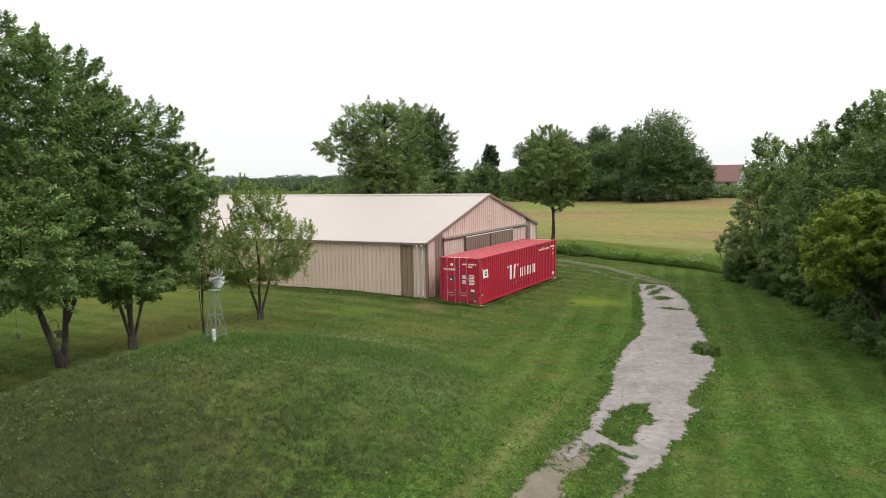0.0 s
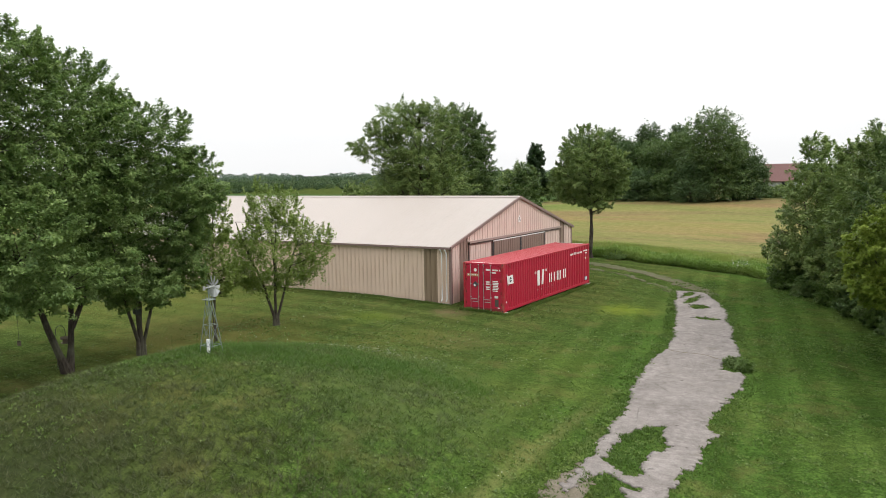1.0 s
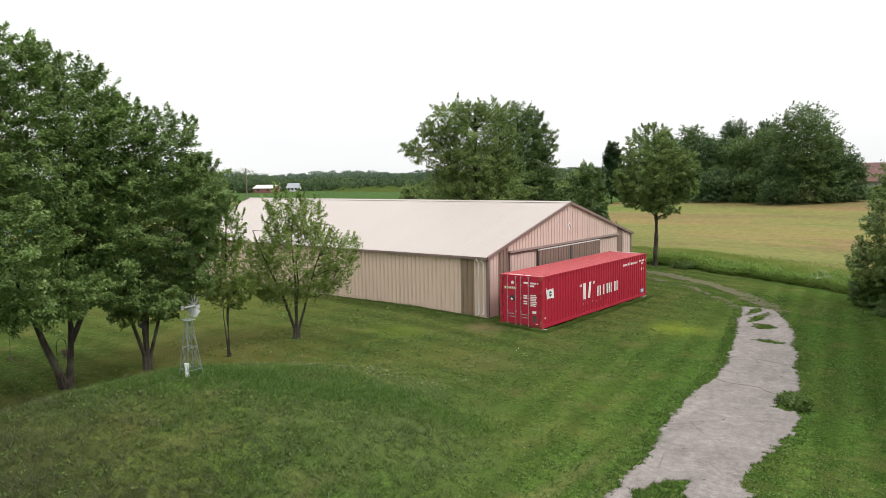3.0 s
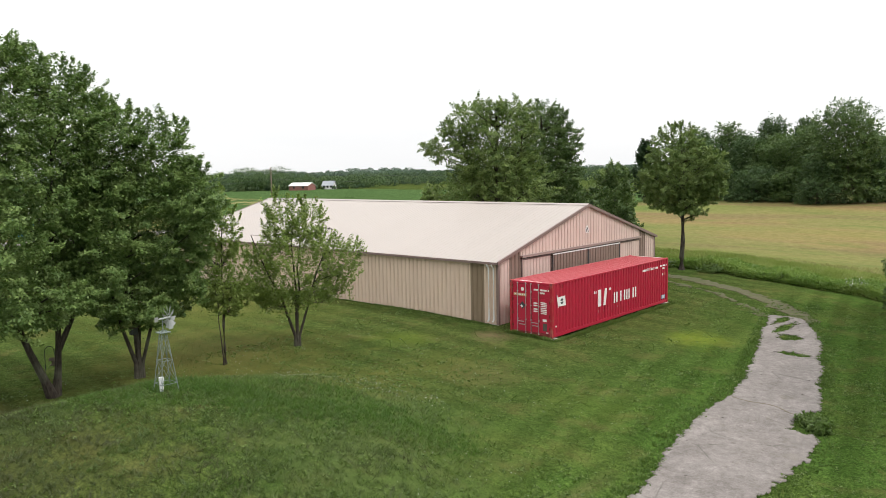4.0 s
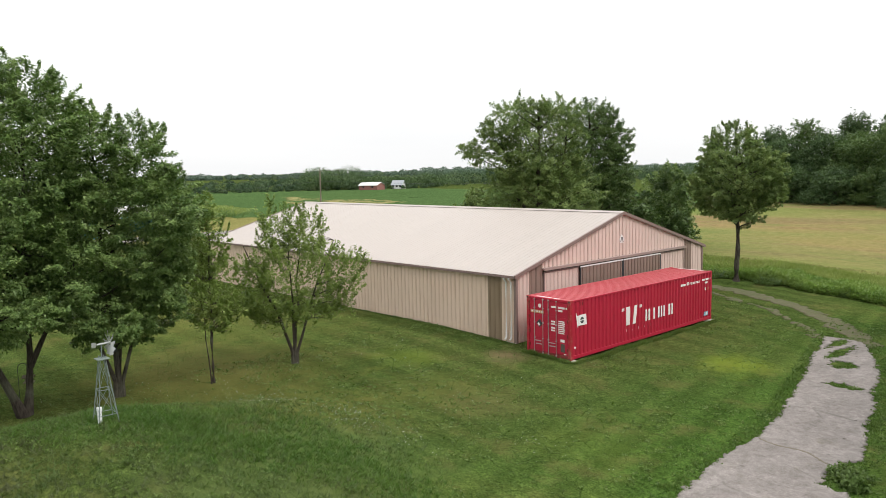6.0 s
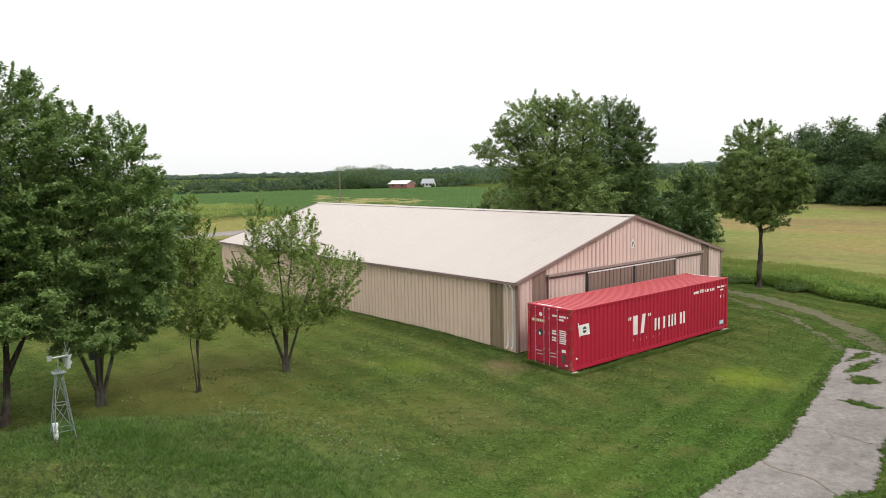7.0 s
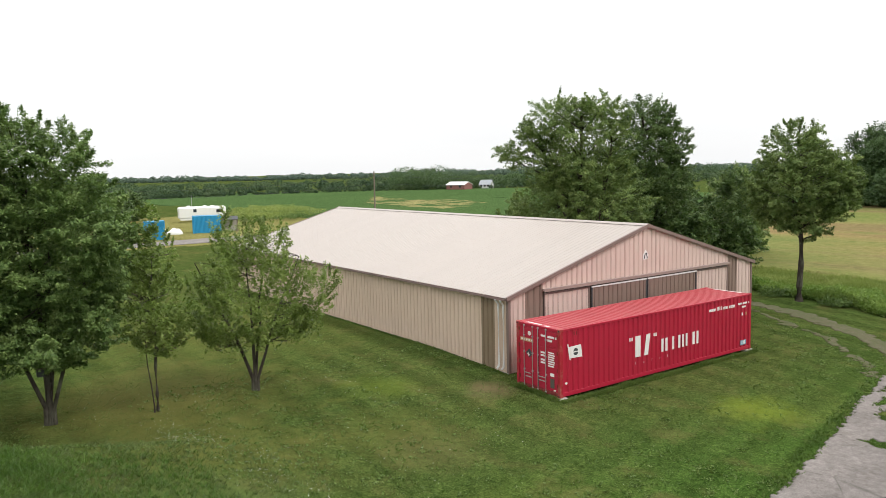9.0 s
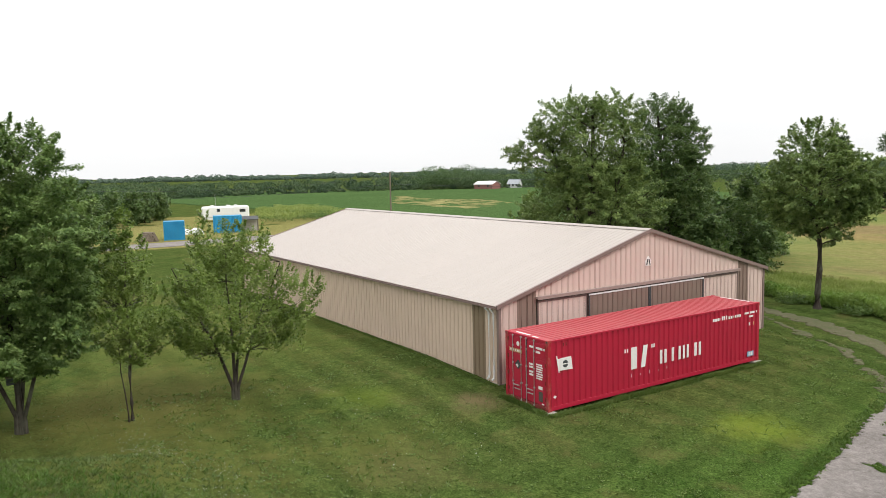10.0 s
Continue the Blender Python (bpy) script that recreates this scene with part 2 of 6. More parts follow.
crack = maths(nt, "MULTIPLY", maths(nt, "SUBTRACT", 1.0, band(nt, vo.outputs["Distance"], 0.0, 0.012)), maths(nt, "MULTIPLY", band(nt, grain(nt, 0.5, 3), 0.5, 0.68), 0.6))
streak = ramp(nt, grain(nt, 1.0, 6, place(nt, (1.6, 0.3, 1), radians(-14)), 0.6), (0.35, (0.9, 0.9, 0.9)), (0.65, (1.08, 1.08, 1.08)))
mottle = ramp(nt, grain(nt, 4.5, 6, None, 0.7), (0.35, (0.78, 0.77, 0.75)), (0.65, (1.17, 1.17, 1.17)))
col = mixed(nt, 1.0, mixed(nt, 1.0, mixed(nt, 0.5, c, f), streak, "MULTIPLY"), mottle, "MULTIPLY")
col = mixed(nt, crack, col, (0.075, 0.07, 0.06))
col = mixed(nt, maths(nt, "MULTIPLY", band(nt, grain(nt, 0.9, 8, None, 0.7), 0.6, 0.75), 0.5), col, (0.17, 0.15, 0.10))
nt.links.new(col, b.inputs["Base Color"])
bumped(nt, b, grain(nt, 30.0, 5, None, 0.7), 0.6, 0.012)

m, nt, b = material("dirt_track", 0.95, 0, 0.1)
DIRT = m
c = ramp(nt, grain(nt, 1.4, 7, None, 0.65), (0.3, (0.100, 0.092, 0.052)), (0.55, (0.165, 0.140, 0.105)), (0.75, (0.215, 0.185, 0.155)))
f = ramp(nt, grain(nt, 22.0, 5, None, 0.7), (0.35, (0.095, 0.085, 0.060)), (0.65, (0.25, 0.22, 0.185)))
nt.links.new(mixed(nt, 0.45, c, f), b.inputs["Base Color"])
bumped(nt, b, grain(nt, 20.0, 5), 0.7, 0.02)

m, nt, b = material("grassy_dirt", 0.95, 0, 0.1)
GRASSY_DIRT = m
c = ramp(nt, grain(nt, 1.6, 7, None, 0.7), (0.34, (0.062, 0.085, 0.028)), (0.5, (0.095, 0.092, 0.046)), (0.66, (0.135, 0.112, 0.080)))
f = ramp(nt, grain(nt, 14.0, 5, None, 0.7), (0.35, (0.065, 0.075, 0.035)), (0.65, (0.155, 0.14, 0.095)))
nt.links.new(mixed(nt, 0.45, c, f), b.inputs["Base Color"])
bumped(nt, b, grain(nt, 20.0, 5), 0.7, 0.02)

BLADE = leafy("grass_blades", (0.042, 0.082, 0.015), (0.080, 0.130, 0.027), (0.145, 0.182, 0.050), 0.4, 0.5)
LONG_GRASS = leafy("long_grass", (0.048, 0.088, 0.021), (0.090, 0.145, 0.036), (0.178, 0.225, 0.072), 0.35, 0.5, (0.072, 0.066, 0.036))
LUSH = leafy("lush_grass", (0.044, 0.105, 0.016), (0.078, 0.155, 0.026), (0.14, 0.22, 0.046), 0.4, 0.6)
WEED = leafy("weed_leaves", (0.05, 0.095, 0.02), (0.09, 0.15, 0.034), (0.15, 0.215, 0.06), 0.35, 0.8)
CLOVER = leafy("clover_leaves", (0.07, 0.12, 0.024), (0.115, 0.175, 0.04), (0.19, 0.25, 0.075), 0.35, 0.8)
STALK = leafy("tall_grass", (0.14, 0.20, 0.038), (0.24, 0.295, 0.070), (0.36, 0.40, 0.13), 0.38, 0.3)
MEADOW = leafy("meadow_stalks", (0.15, 0.15, 0.045), (0.25, 0.22, 0.085), (0.36, 0.30, 0.14), 0.35, 0.12)
STRIP = leafy("strip_weeds", (0.085, 0.165, 0.030), (0.185, 0.285, 0.056), (0.32, 0.40, 0.11), 0.45, 0.4)
MAPLE = leafy("maple_leaves", (0.054, 0.103, 0.030), (0.143, 0.226, 0.064), (0.345, 0.445, 0.157), 0.36, 1.5)
YOUNG = leafy("young_leaves", (0.12, 0.185, 0.038), (0.22, 0.30, 0.070), (0.38, 0.45, 0.15), 0.44)
ASH_LEAF = leafy("ash_leaves", (0.072, 0.122, 0.038), (0.168, 0.240, 0.070), (0.345, 0.42, 0.145), 0.36, 1.3)
DEEP = leafy("deep_green_leaves", (0.040, 0.080, 0.025), (0.094, 0.155, 0.047), (0.215, 0.28, 0.098), 0.32)
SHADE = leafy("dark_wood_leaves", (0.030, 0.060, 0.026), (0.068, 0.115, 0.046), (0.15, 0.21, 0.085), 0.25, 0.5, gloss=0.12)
LIME = leafy("light_green_leaves", (0.105, 0.16, 0.022), (0.21, 0.285, 0.040), (0.37, 0.44, 0.085), 0.42)
FIR = leafy("fir_needles", (0.012, 0.030, 0.012), (0.026, 0.055, 0.022), (0.06, 0.10, 0.04))
# distance haze painted into the leaf colour: paler and bluer than nearer woods
HAZY_RIDGE_LEAF = leafy("hazy_ridge_foliage", (0.085, 0.125, 0.105), (0.115, 0.160, 0.125), (0.15, 0.20, 0.15), 0.2, 0.012, gloss=0.05, clump=0.85)
FAR = leafy("far_foliage", (0.030, 0.054, 0.036), (0.066, 0.104, 0.056), (0.135, 0.178, 0.084), 0.2, 0.13, gloss=0.03, clump=0.9)
BARK = bark_like("grey_bark", (0.022, 0.018, 0.015), (0.085, 0.070, 0.057))

TAN = painted("tan_steel", (0.62, 0.482, 0.380), 0.45, 0, (0.35, 0.22, 0.14), 0.3, 0.04)
PINK_TAN = painted("pale_tan_steel", (0.62, 0.475, 0.425), 0.45, 0, (0.36, 0.24, 0.17), 0.22, 0.04)
BROWN = painted("brown_steel", (0.235, 0.165, 0.135), 0.45, 0, (0.12, 0.09, 0.06), 0.3, 0.05)
SIDE_BROWN = painted("olive_brown_steel", (0.235, 0.172, 0.115), 0.45, 0, (0.14, 0.10, 0.06), 0.3, 0.05)
TRIM = painted("brown_trim", (0.215, 0.15, 0.135), 0.45, 0, (0.1, 0.08, 0.06), 0.3, 0.05)
ROOF = painted("cream_roof_steel", (0.40, 0.348, 0.312), 0.38, 0, (0.42, 0.38, 0.32), 0.25, 0.03, 0.5)
RAIL = painted("faded_brown_trim", (0.31, 0.235, 0.21), 0.45, 0, (0.15, 0.12, 0.1), 0.3, 0.05)
WHITE = painted("white_paint", (0.72, 0.72, 0.71), 0.5, 0, (0.4, 0.38, 0.33), 0.3, 0.03)
CORE = painted("dark_inside", (0.09, 0.075, 0.06), 0.8)
RED = painted("red_container_paint", (0.43, 0.015, 0.044), 0.4, 0, (0.26, 0.03, 0.03), 0.25, 0.05, 0.45)
RED_ROOF = painted("faded_red_paint", (0.42, 0.066, 0.076), 0.55, 0, (0.36, 0.13, 0.11), 0.5, 0.05, 0.4, False)
RED_WORN = painted("chipped_red_paint", (0.36, 0.016, 0.03), 0.55, 0, (0.34, 0.22, 0.15), 0.95, 0.05, 0.35, False)
RUST = painted("rusty_red_steel", (0.20, 0.035, 0.03), 0.75, 0, (0.22, 0.14, 0.09), 0.85, 0.1, 0.3, False)
STEEL = painted("galvanised_steel", (0.46, 0.47, 0.46), 0.42, 0.55, (0.25, 0.22, 0.18), 0.35, 0.06)
MARK = painted("white_marking", (0.78, 0.76, 0.74), 0.6, 0, (0.5, 0.2, 0.2), 0.35, 0.03)
INK = painted("dark_marking", (0.05, 0.055, 0.06), 0.6)
GOLD = painted("tan_marking", (0.50, 0.30, 0.16), 0.6)
STICKER = painted("blue_marking", (0.16, 0.36, 0.5), 0.5)
BLOCK = painted("weathered_concrete", (0.46, 0.43, 0.38), 0.9, 0, (0.2, 0.18, 0.14), 0.4, 0.08, 0.2, False)
BLUE = painted("blue_container_paint", (0.02, 0.25, 0.46), 0.5, 0, (0.1, 0.16, 0.2), 0.4, 0.08)
SHELL = painted("white_caravan_shell", (0.74, 0.74, 0.72), 0.35, 0, (0.4, 0.38, 0.33), 0.25, 0.03)
WINDOW_DARK = painted("dark_glass", (0.03, 0.035, 0.04), 0.12, 0, (0.1, 0.1, 0.1), 0.1, 0.1, 0.6)
BARN_RED = painted("faded_barn_red", (0.25, 0.11, 0.095), 0.8)
RUSTY_TIN = painted("rusty_tin_roof", (0.155, 0.08, 0.074), 0.75, 0, (0.24, 0.17, 0.15), 0.7, 0.1, 0.3)
GREY_TIN = painted("grey_tin", (0.30, 0.32, 0.34), 0.5, 0.2)
WOOD = painted("weathered_wood", (0.19, 0.155, 0.12), 0.9, 0, (0.1, 0.09, 0.07), 0.5, 0.1, 0.15)
PLASTIC = painted("white_plastic", (0.75, 0.76, 0.76), 0.4, 0, (0.5, 0.48, 0.42), 0.3, 0.02)
PIPE_GREEN = painted("grey_green_steel", (0.20, 0.24, 0.23), 0.5, 0.3, (0.2, 0.2, 0.17), 0.3, 0.05)
PETAL = painted("white_petals", (0.72, 0.74, 0.68), 0.8)


# ---- building blocks ----
def finish(name, bm, mat):
    bmesh.ops.recalc_face_normals(bm, faces=bm.faces)
    me = bpy.data.meshes.new(name)
    bm.to_mesh(me)
    bm.free()
    me.materials.append(mat)
    return me


def part(name, bm, mat, parent=None, label=""):
    ob = new(name, finish(name, bm, mat))
    ob.parent = parent
    if label:
        ob["label"] = label
    return ob


def shared(name, me, parent, at=(0, 0, 0), turn=0.0):
    ob = new(name, me)
    ob.parent = parent
    ob.location = at
    ob.rotation_euler = (0, 0, radians(turn))
    return ob


def thing(name, m, label, category, group="", kind=""):
    ob = new(name)
    ob.empty_display_size = 0.3
    ob.matrix_world = m
    return tagged(ob, label, category, group, kind)


def box(bm, x0, x1, y0, y1, z0, z1, bevel=0.0):
    r = bmesh.ops.create_cube(bm, size=1)
    for v in r["verts"]:
        v.co = Vector(((x0 + x1) / 2 + v.co.x * (x1 - x0), (y0 + y1) / 2 + v.co.y * (y1 - y0), (z0 + z1) / 2 + v.co.z * (z1 - z0)))
    if bevel:
        es = list({e for v in r["verts"] for e in v.link_edges})
        bmesh.ops.bevel(bm, geom=es, offset=bevel, segments=1, affect="EDGES", profile=0.5)
    return bm


def boxed(*a, bevel=0.0):
    return box(bmesh.new(), *a, bevel=bevel)


def bar(bm, a, c, r, sides=8, r2=None):
    """A round bar from a to c."""
    a, c = Vector(a), Vector(c)
    d = c - a
    q = d.to_track_quat("Z", "Y").to_matrix()
    r2 = r if r2 is None else r2
    lo, hi = [], []
    for i in range(sides):
        w = 2 * math.pi * i / sides
        o = q @ Vector((math.cos(w), math.sin(w), 0))
        lo.append(bm.verts.new(a + o * r))
        hi.append(bm.verts.new(c + o * r2))
    for i in range(sides):
        j = (i + 1) % sides
        bm.faces.new((lo[i], lo[j], hi[j], hi[i]))
    bm.faces.new(lo[::-1])
    bm.faces.new(hi)
    return bm


def tube(bm, pts, radii, sides=7):
    """A bent, tapered tube through pts."""
    rings = []
    for i, p in enumerate(pts):
        d = Vector(pts[min(i + 1, len(pts) - 1)]) - Vector(pts[max(i - 1, 0)])
        q = d.to_track_quat("Z", "Y").to_matrix()
        rings.append([bm.verts.new(Vector(p) + q @ Vector((math.cos(2 * math.pi * k / sides), math.sin(2 * math.pi * k / sides), 0)) * radii[i]) for k in range(sides)])
    for a, c in zip(rings, rings[1:]):
        for k in range(sides):
            j = (k + 1) % sides
            bm.faces.new((a[k], a[j], c[j], c[k]))
    bm.faces.new(rings[0][::-1])
    bm.faces.new(rings[-1])
    return bm


def ribbed(bm, u0, u1, low, high, put, pitch=0.3048, depth=0.026, rib=0.045, thick=0.006, slot=0.028):
    """A ribbed sheet from u0 to u1; low and high give its edges at u; put(u, d, w) places it."""
    us = [(u0, 0.0)]
    n = max(1, round((u1 - u0) / pitch))
    p = (u1 - u0) / n
    for i in range(n):
        s = u0 + i * p + p * 0.5
        us += [(s - rib / 2, 0.0), (s - rib / 2 + 0.006, depth), (s + rib / 2 - 0.004, depth), (s + rib / 2, -slot), (s + rib / 2 + 0.042, -slot), (s + rib / 2 + 0.044, 0.0)]
    us.append((u1, 0.0))
    lo = [bm.verts.new(put(u, d, low(u))) for u, d in us]
    hi = [bm.verts.new(put(u, d, high(u))) for u, d in us]
    for i in range(len(us) - 1):
        bm.faces.new((lo[i], lo[i + 1], hi[i + 1], hi[i]))
    for i in (0, len(us) - 1):
        e = [bm.verts.new(put(us[i][0], -thick, low(us[i][0]))), bm.verts.new(put(us[i][0], -thick, high(us[i][0])))]
        bm.faces.new((lo[i], hi[i], e[1], e[0]))
    return bm


def raw_mesh(name, co, tris, mat):
    """A mesh of triangles from arrays."""
    me = bpy.data.meshes.new(name)
    me.vertices.add(len(co))
    me.vertices.foreach_set("co", np.ascontiguousarray(co, dtype=np.float32).ravel())
    me.loops.add(len(tris) * 3)
    me.loops.foreach_set("vertex_index", np.ascontiguousarray(tris, dtype=np.int32).ravel())
    me.polygons.add(len(tris))
    me.polygons.foreach_set("loop_start", np.arange(len(tris), dtype=np.int32) * 3)
    me.update(calc_edges=True)
    me.materials.append(mat)
    return me


def unit(v):
    return v / np.maximum(np.linalg.norm(v, axis=1, keepdims=True), 1e-6)


def leaves(name, centres, size, rng, mat, out=None, wide=0.62):
    """Pointed leaves at the centres, each turned its own way."""
    n = len(centres)
    a = unit(rng.normal(size=(n, 3)) + np.array((0, 0, -0.25)) + (0 if out is None else out * 0.5))
    up = unit(rng.normal(size=(n, 3)) * 0.55 + np.array((0, 0, 1.0)) + (0 if out is None else out * 0.6))
    side = unit(np.cross(a, up))
    nrm = np.cross(side, a)
    s = size * rng.uniform(0.65, 1.3, size=(n, 1))
    co = np.empty((n, 3, 3))
    co[:, 0] = centres + a * s * 0.6 - nrm * s * 0.1
    co[:, 1] = centres - a * s * 0.4 + side * s * wide / 2
    co[:, 2] = centres - a * s * 0.4 - side * s * wide / 2
    return raw_mesh(name, co.reshape(-1, 3), np.arange(n * 3).reshape(-1, 3), mat)


# ---- the lie of the land ----
def land(x, y):
    """Height of the ground: nearly level, a mound in the lawn, a gentle fall to the drive and a long rise in the meadow."""
    x, y = np.asarray(x, float), np.asarray(y, float)
    base = -0.215 - 0.0302 * (np.clip(x, -27, 2) + 12)
    far = np.clip((np.hypot(x + 12, y - 25) - 45) / 40, 0, 1)
    c, s = math.cos(-0.254), math.sin(-0.254)
    u, v = ((x + 17.85) * c + (y - 12.9) * s) / 7.68, (-(x + 17.85) * s + (y - 12.9) * c) / 8.86
    lift = 0.12 * np.clip((-x - 14) / 9, 0, 1) * np.clip((y - 18) / 6, 0, 1) + 0.07 * np.clip((-x - 15) / 5, 0, 1) * np.clip((y - 29) / 4, 0, 1)
    west = np.clip((x + 24.4) / 5.0, 0, 1)
    hump = lift + 0.12 * np.clip((-x - 22) / 4, 0, 1) * np.clip((22 - y) / 4, 0, 1) + west * west * (3 - 2 * west) * 2.1 * np.exp(-np.power(u * u + v * v, 1.33))
    rough = 0.03 * np.sin(x * 0.9 + 1.3 * np.sin(y * 0.5)) * np.sin(y * 0.8 + 0.7)
    q, w = np.clip((y - 66) / 58, 0, 1), np.clip((x + 84) / 40, 0, 1)
    rise = 2.5 * q * q * (3 - 2 * q) * w * w * (3 - 2 * w) * np.clip((260 - y) / 80, 0, 1)
    return base * (1 - far) + (hump + rough) * (1 - far) + rise


LATTICE = np.random.default_rng(5).random((256, 256))


def wavy(x, y, scale):
    """Smooth value noise, 0 to 1."""
    u, v = np.asarray(x) * scale, np.asarray(y) * scale
    i, j = np.floor(u).astype(int), np.floor(v).astype(int)
    a, c = u - i, v - j
    a, c = a * a * (3 - 2 * a), c * c * (3 - 2 * c)
    i0, i1, j0, j1 = i % 256, (i + 1) % 256, j % 256, (j + 1) % 256
    return (LATTICE[i0, j0] * (1 - a) + LATTICE[i1, j0] * a) * (1 - c) + (LATTICE[i0, j1] * (1 - a) + LATTICE[i1, j1] * a) * c


def near_line(x, y, pts):
    """Distance to a polyline."""
    best = np.full(np.shape(x), 1e9)
    for (ax, ay), (cx, cy) in zip(pts, pts[1:]):
        dx, dy = cx - ax, cy - ay
        k = np.clip(((x - ax) * dx + (y - ay) * dy) / (dx * dx + dy * dy), 0, 1)
        best = np.minimum(best, np.hypot(x - ax - k * dx, y - ay - k * dy))
    return best


def inside(x, y, pts):
    """Whether points lie in a polygon."""
    r = np.zeros(np.shape(x), bool)
    for (ax, ay), (cx, cy) in zip(pts, pts[1:] + pts[:1]):
        hit = ((ay > y) != (cy > y)) & (x < (cx - ax) * (y - ay) / ((cy - ay) if cy != ay else 1e-9) + ax)
        r ^= hit
    return r


def sheet(name, x0, x1, y0, y1, step, keep, lift, mat, jitter=0.35, skirt=0.05):
    """A thin ragged-edged layer lying on the land, with its edge turned down."""
    gx, gy = np.arange(x0, x1 + step, step), np.arange(y0, y1 + step, step)
    X, Y = np.meshgrid(gx, gy)
    rng = np.random.default_rng(len(name))
    X, Y = X + rng.uniform(-jitter, jitter, X.shape) * step, Y + rng.uniform(-jitter, jitter, Y.shape) * step
    mx, my = np.meshgrid(gx[:-1] + step / 2, gy[:-1] + step / 2)
    K = keep(mx, my)
    ids = np.arange(X.size).reshape(X.shape)
    a, b_, c_, d_ = ids[:-1, :-1][K], ids[:-1, 1:][K], ids[1:, 1:][K], ids[1:, :-1][K]
    tris = np.concatenate((np.stack((a, b_, c_), 1), np.stack((a, c_, d_), 1)))
    co = np.stack((X, Y, land(X, Y) + lift), -1).reshape(-1, 3)
    P = np.pad(K, 1)
    rim = []
    for sh, p, q in (((0, 1), ids[:-1, :-1], ids[:-1, 1:]), ((2, 1), ids[1:, 1:], ids[1:, :-1]), ((1, 0), ids[1:, :-1], ids[:-1, :-1]), ((1, 2), ids[:-1, 1:], ids[1:, 1:])):
        e = K & ~P[sh[0]:sh[0] + K.shape[0], sh[1]:sh[1] + K.shape[1]]
        rim.append(np.stack((p[e], q[e]), 1))
    rim = np.concatenate(rim)
    low = co[rim.ravel()] - np.array((0, 0, skirt))
    k = len(co) + np.arange(len(rim)) * 2
    tris = np.concatenate((tris, np.stack((rim[:, 1], rim[:, 0], k), 1), np.stack((rim[:, 1], k, k + 1), 1)))
    co = np.concatenate((co, low))
    used, inv = np.unique(tris.ravel(), return_inverse=True)
    return new(name, raw_mesh(name, co[used], inv.reshape(-1, 3), mat))


# ---- ground, drive, fields ----
xs = np.concatenate((-np.geomspace(2600, 126, 18), np.arange(-122, -60, 3.0), np.arange(-60, 26, 0.6), np.arange(28, 120, 4.0), np.geomspace(124, 2600, 18)))
ys = np.concatenate((-np.geomspace(2600, 27, 24), np.arange(-25, 76, 0.6), np.arange(78, 270, 3.0), np.geomspace(274, 2600, 18)))
X, Y = np.meshgrid(xs, ys)
ids = np.arange(X.size).reshape(X.shape)
a, b_, c_, d_ = (q.ravel() for q in (ids[:-1, :-1], ids[:-1, 1:], ids[1:, 1:], ids[1:, :-1]))
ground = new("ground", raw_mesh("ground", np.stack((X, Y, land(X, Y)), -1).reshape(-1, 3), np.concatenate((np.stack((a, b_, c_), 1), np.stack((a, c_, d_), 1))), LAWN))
tagged(ground, "mown green lawn with a low grassy mound", "lawn", kind="structure")
for p in ground.data.polygons:
    p.use_smooth = True

LEFT = ((12.0, -6.5), (15.4, -6.95), (17.5, -6.95), (19.5, -7.15), (21.3, -7.5), (22.8, -7.6), (24.5, -8.1), (26.4, -8.4), (29.1, -8.75), (32.5, -8.9), (34.5, -9.2), (36.7, -9.8), (39.2, -10.45), (42.4, -11.35), (46.0, -12.2), (47.5, -12.7))
RIGHT = ((14.0, -5.0), (15.3, -4.95), (16.4, -4.65), (17.4, -4.55), (18.3, -4.75), (18.8, -4.4), (20.7, -4.6), (21.9, -4.4), (22.3, -4.85), (24.9, -4.95), (27.3, -4.8), (29.0, -4.95), (29.7, -5.6), (30.8, -6.2), (32.2, -5.8), (35.0, -6.6), (37.9, -7.3), (39.1, -7.8), (42.2, -8.5), (44.2, -9.3), (46.0, -10.1), (47.4, -10.8))
ISLANDS = ([(-6.85, 20.0), (-6.55, 21.0), (-6.05, 21.6), (-5.8, 20.5), (-5.45, 20.0), (-5.7, 19.5), (-5.8, 18.5), (-5.45, 17.7), (-5.65, 17.3), (-6.2, 17.6), (-6.6, 17.9)],
           [(-6.5, 16.7), (-6.1, 17.05), (-5.65, 16.85), (-5.2, 16.8), (-5.15, 16.5), (-5.6, 16.45), (-5.2, 16.0), (-5.12, 15.2), (-5.1, 12.0), (-6.35, 12.0), (-6.45, 15.2)])


def drive_gap(x, y):
    """How far inside the paved drive a point lies, in metres, with its worn edge and grass islands."""
    l = np.interp(y, [p[0] for p in LEFT], [p[1] for p in LEFT])
    r = np.interp(y, [p[0] for p in RIGHT], [p[1] for p in RIGHT])
    d = np.minimum(x - l, r - x)
    d = np.minimum(d, np.minimum(y - 15.2, 47.3 - y) * 0.8)
    for cx, cy, rx, ry in ((-11.6, 46.2, 0.3, 1.0), (-10.9, 44.6, 0.3, 1.2), (-10.0, 42.4, 0.5, 0.55), (-9.0, 39.4, 0.6, 0.3), (-5.5, 30.2, 0.6, 0.8), (-4.1, 21.2, 0.45, 0.2)):
        d = np.minimum(d, (np.hypot((x - cx) / rx, (y - cy) / ry) - 1) * min(rx, ry))
    for isle in ISLANDS:
        e = near_line(x, y, isle + isle[:1])
        d = np.minimum(d, np.where(inside(x, y, isle), -e, e))
    return d + (wavy(x, y, 0.7) - 0.5) * 0.1 + (wavy(x, y, 2.1) - 0.5) * 0.18 + (wavy(x, y, 6.5) - 0.5) * 0.22 - 0.04


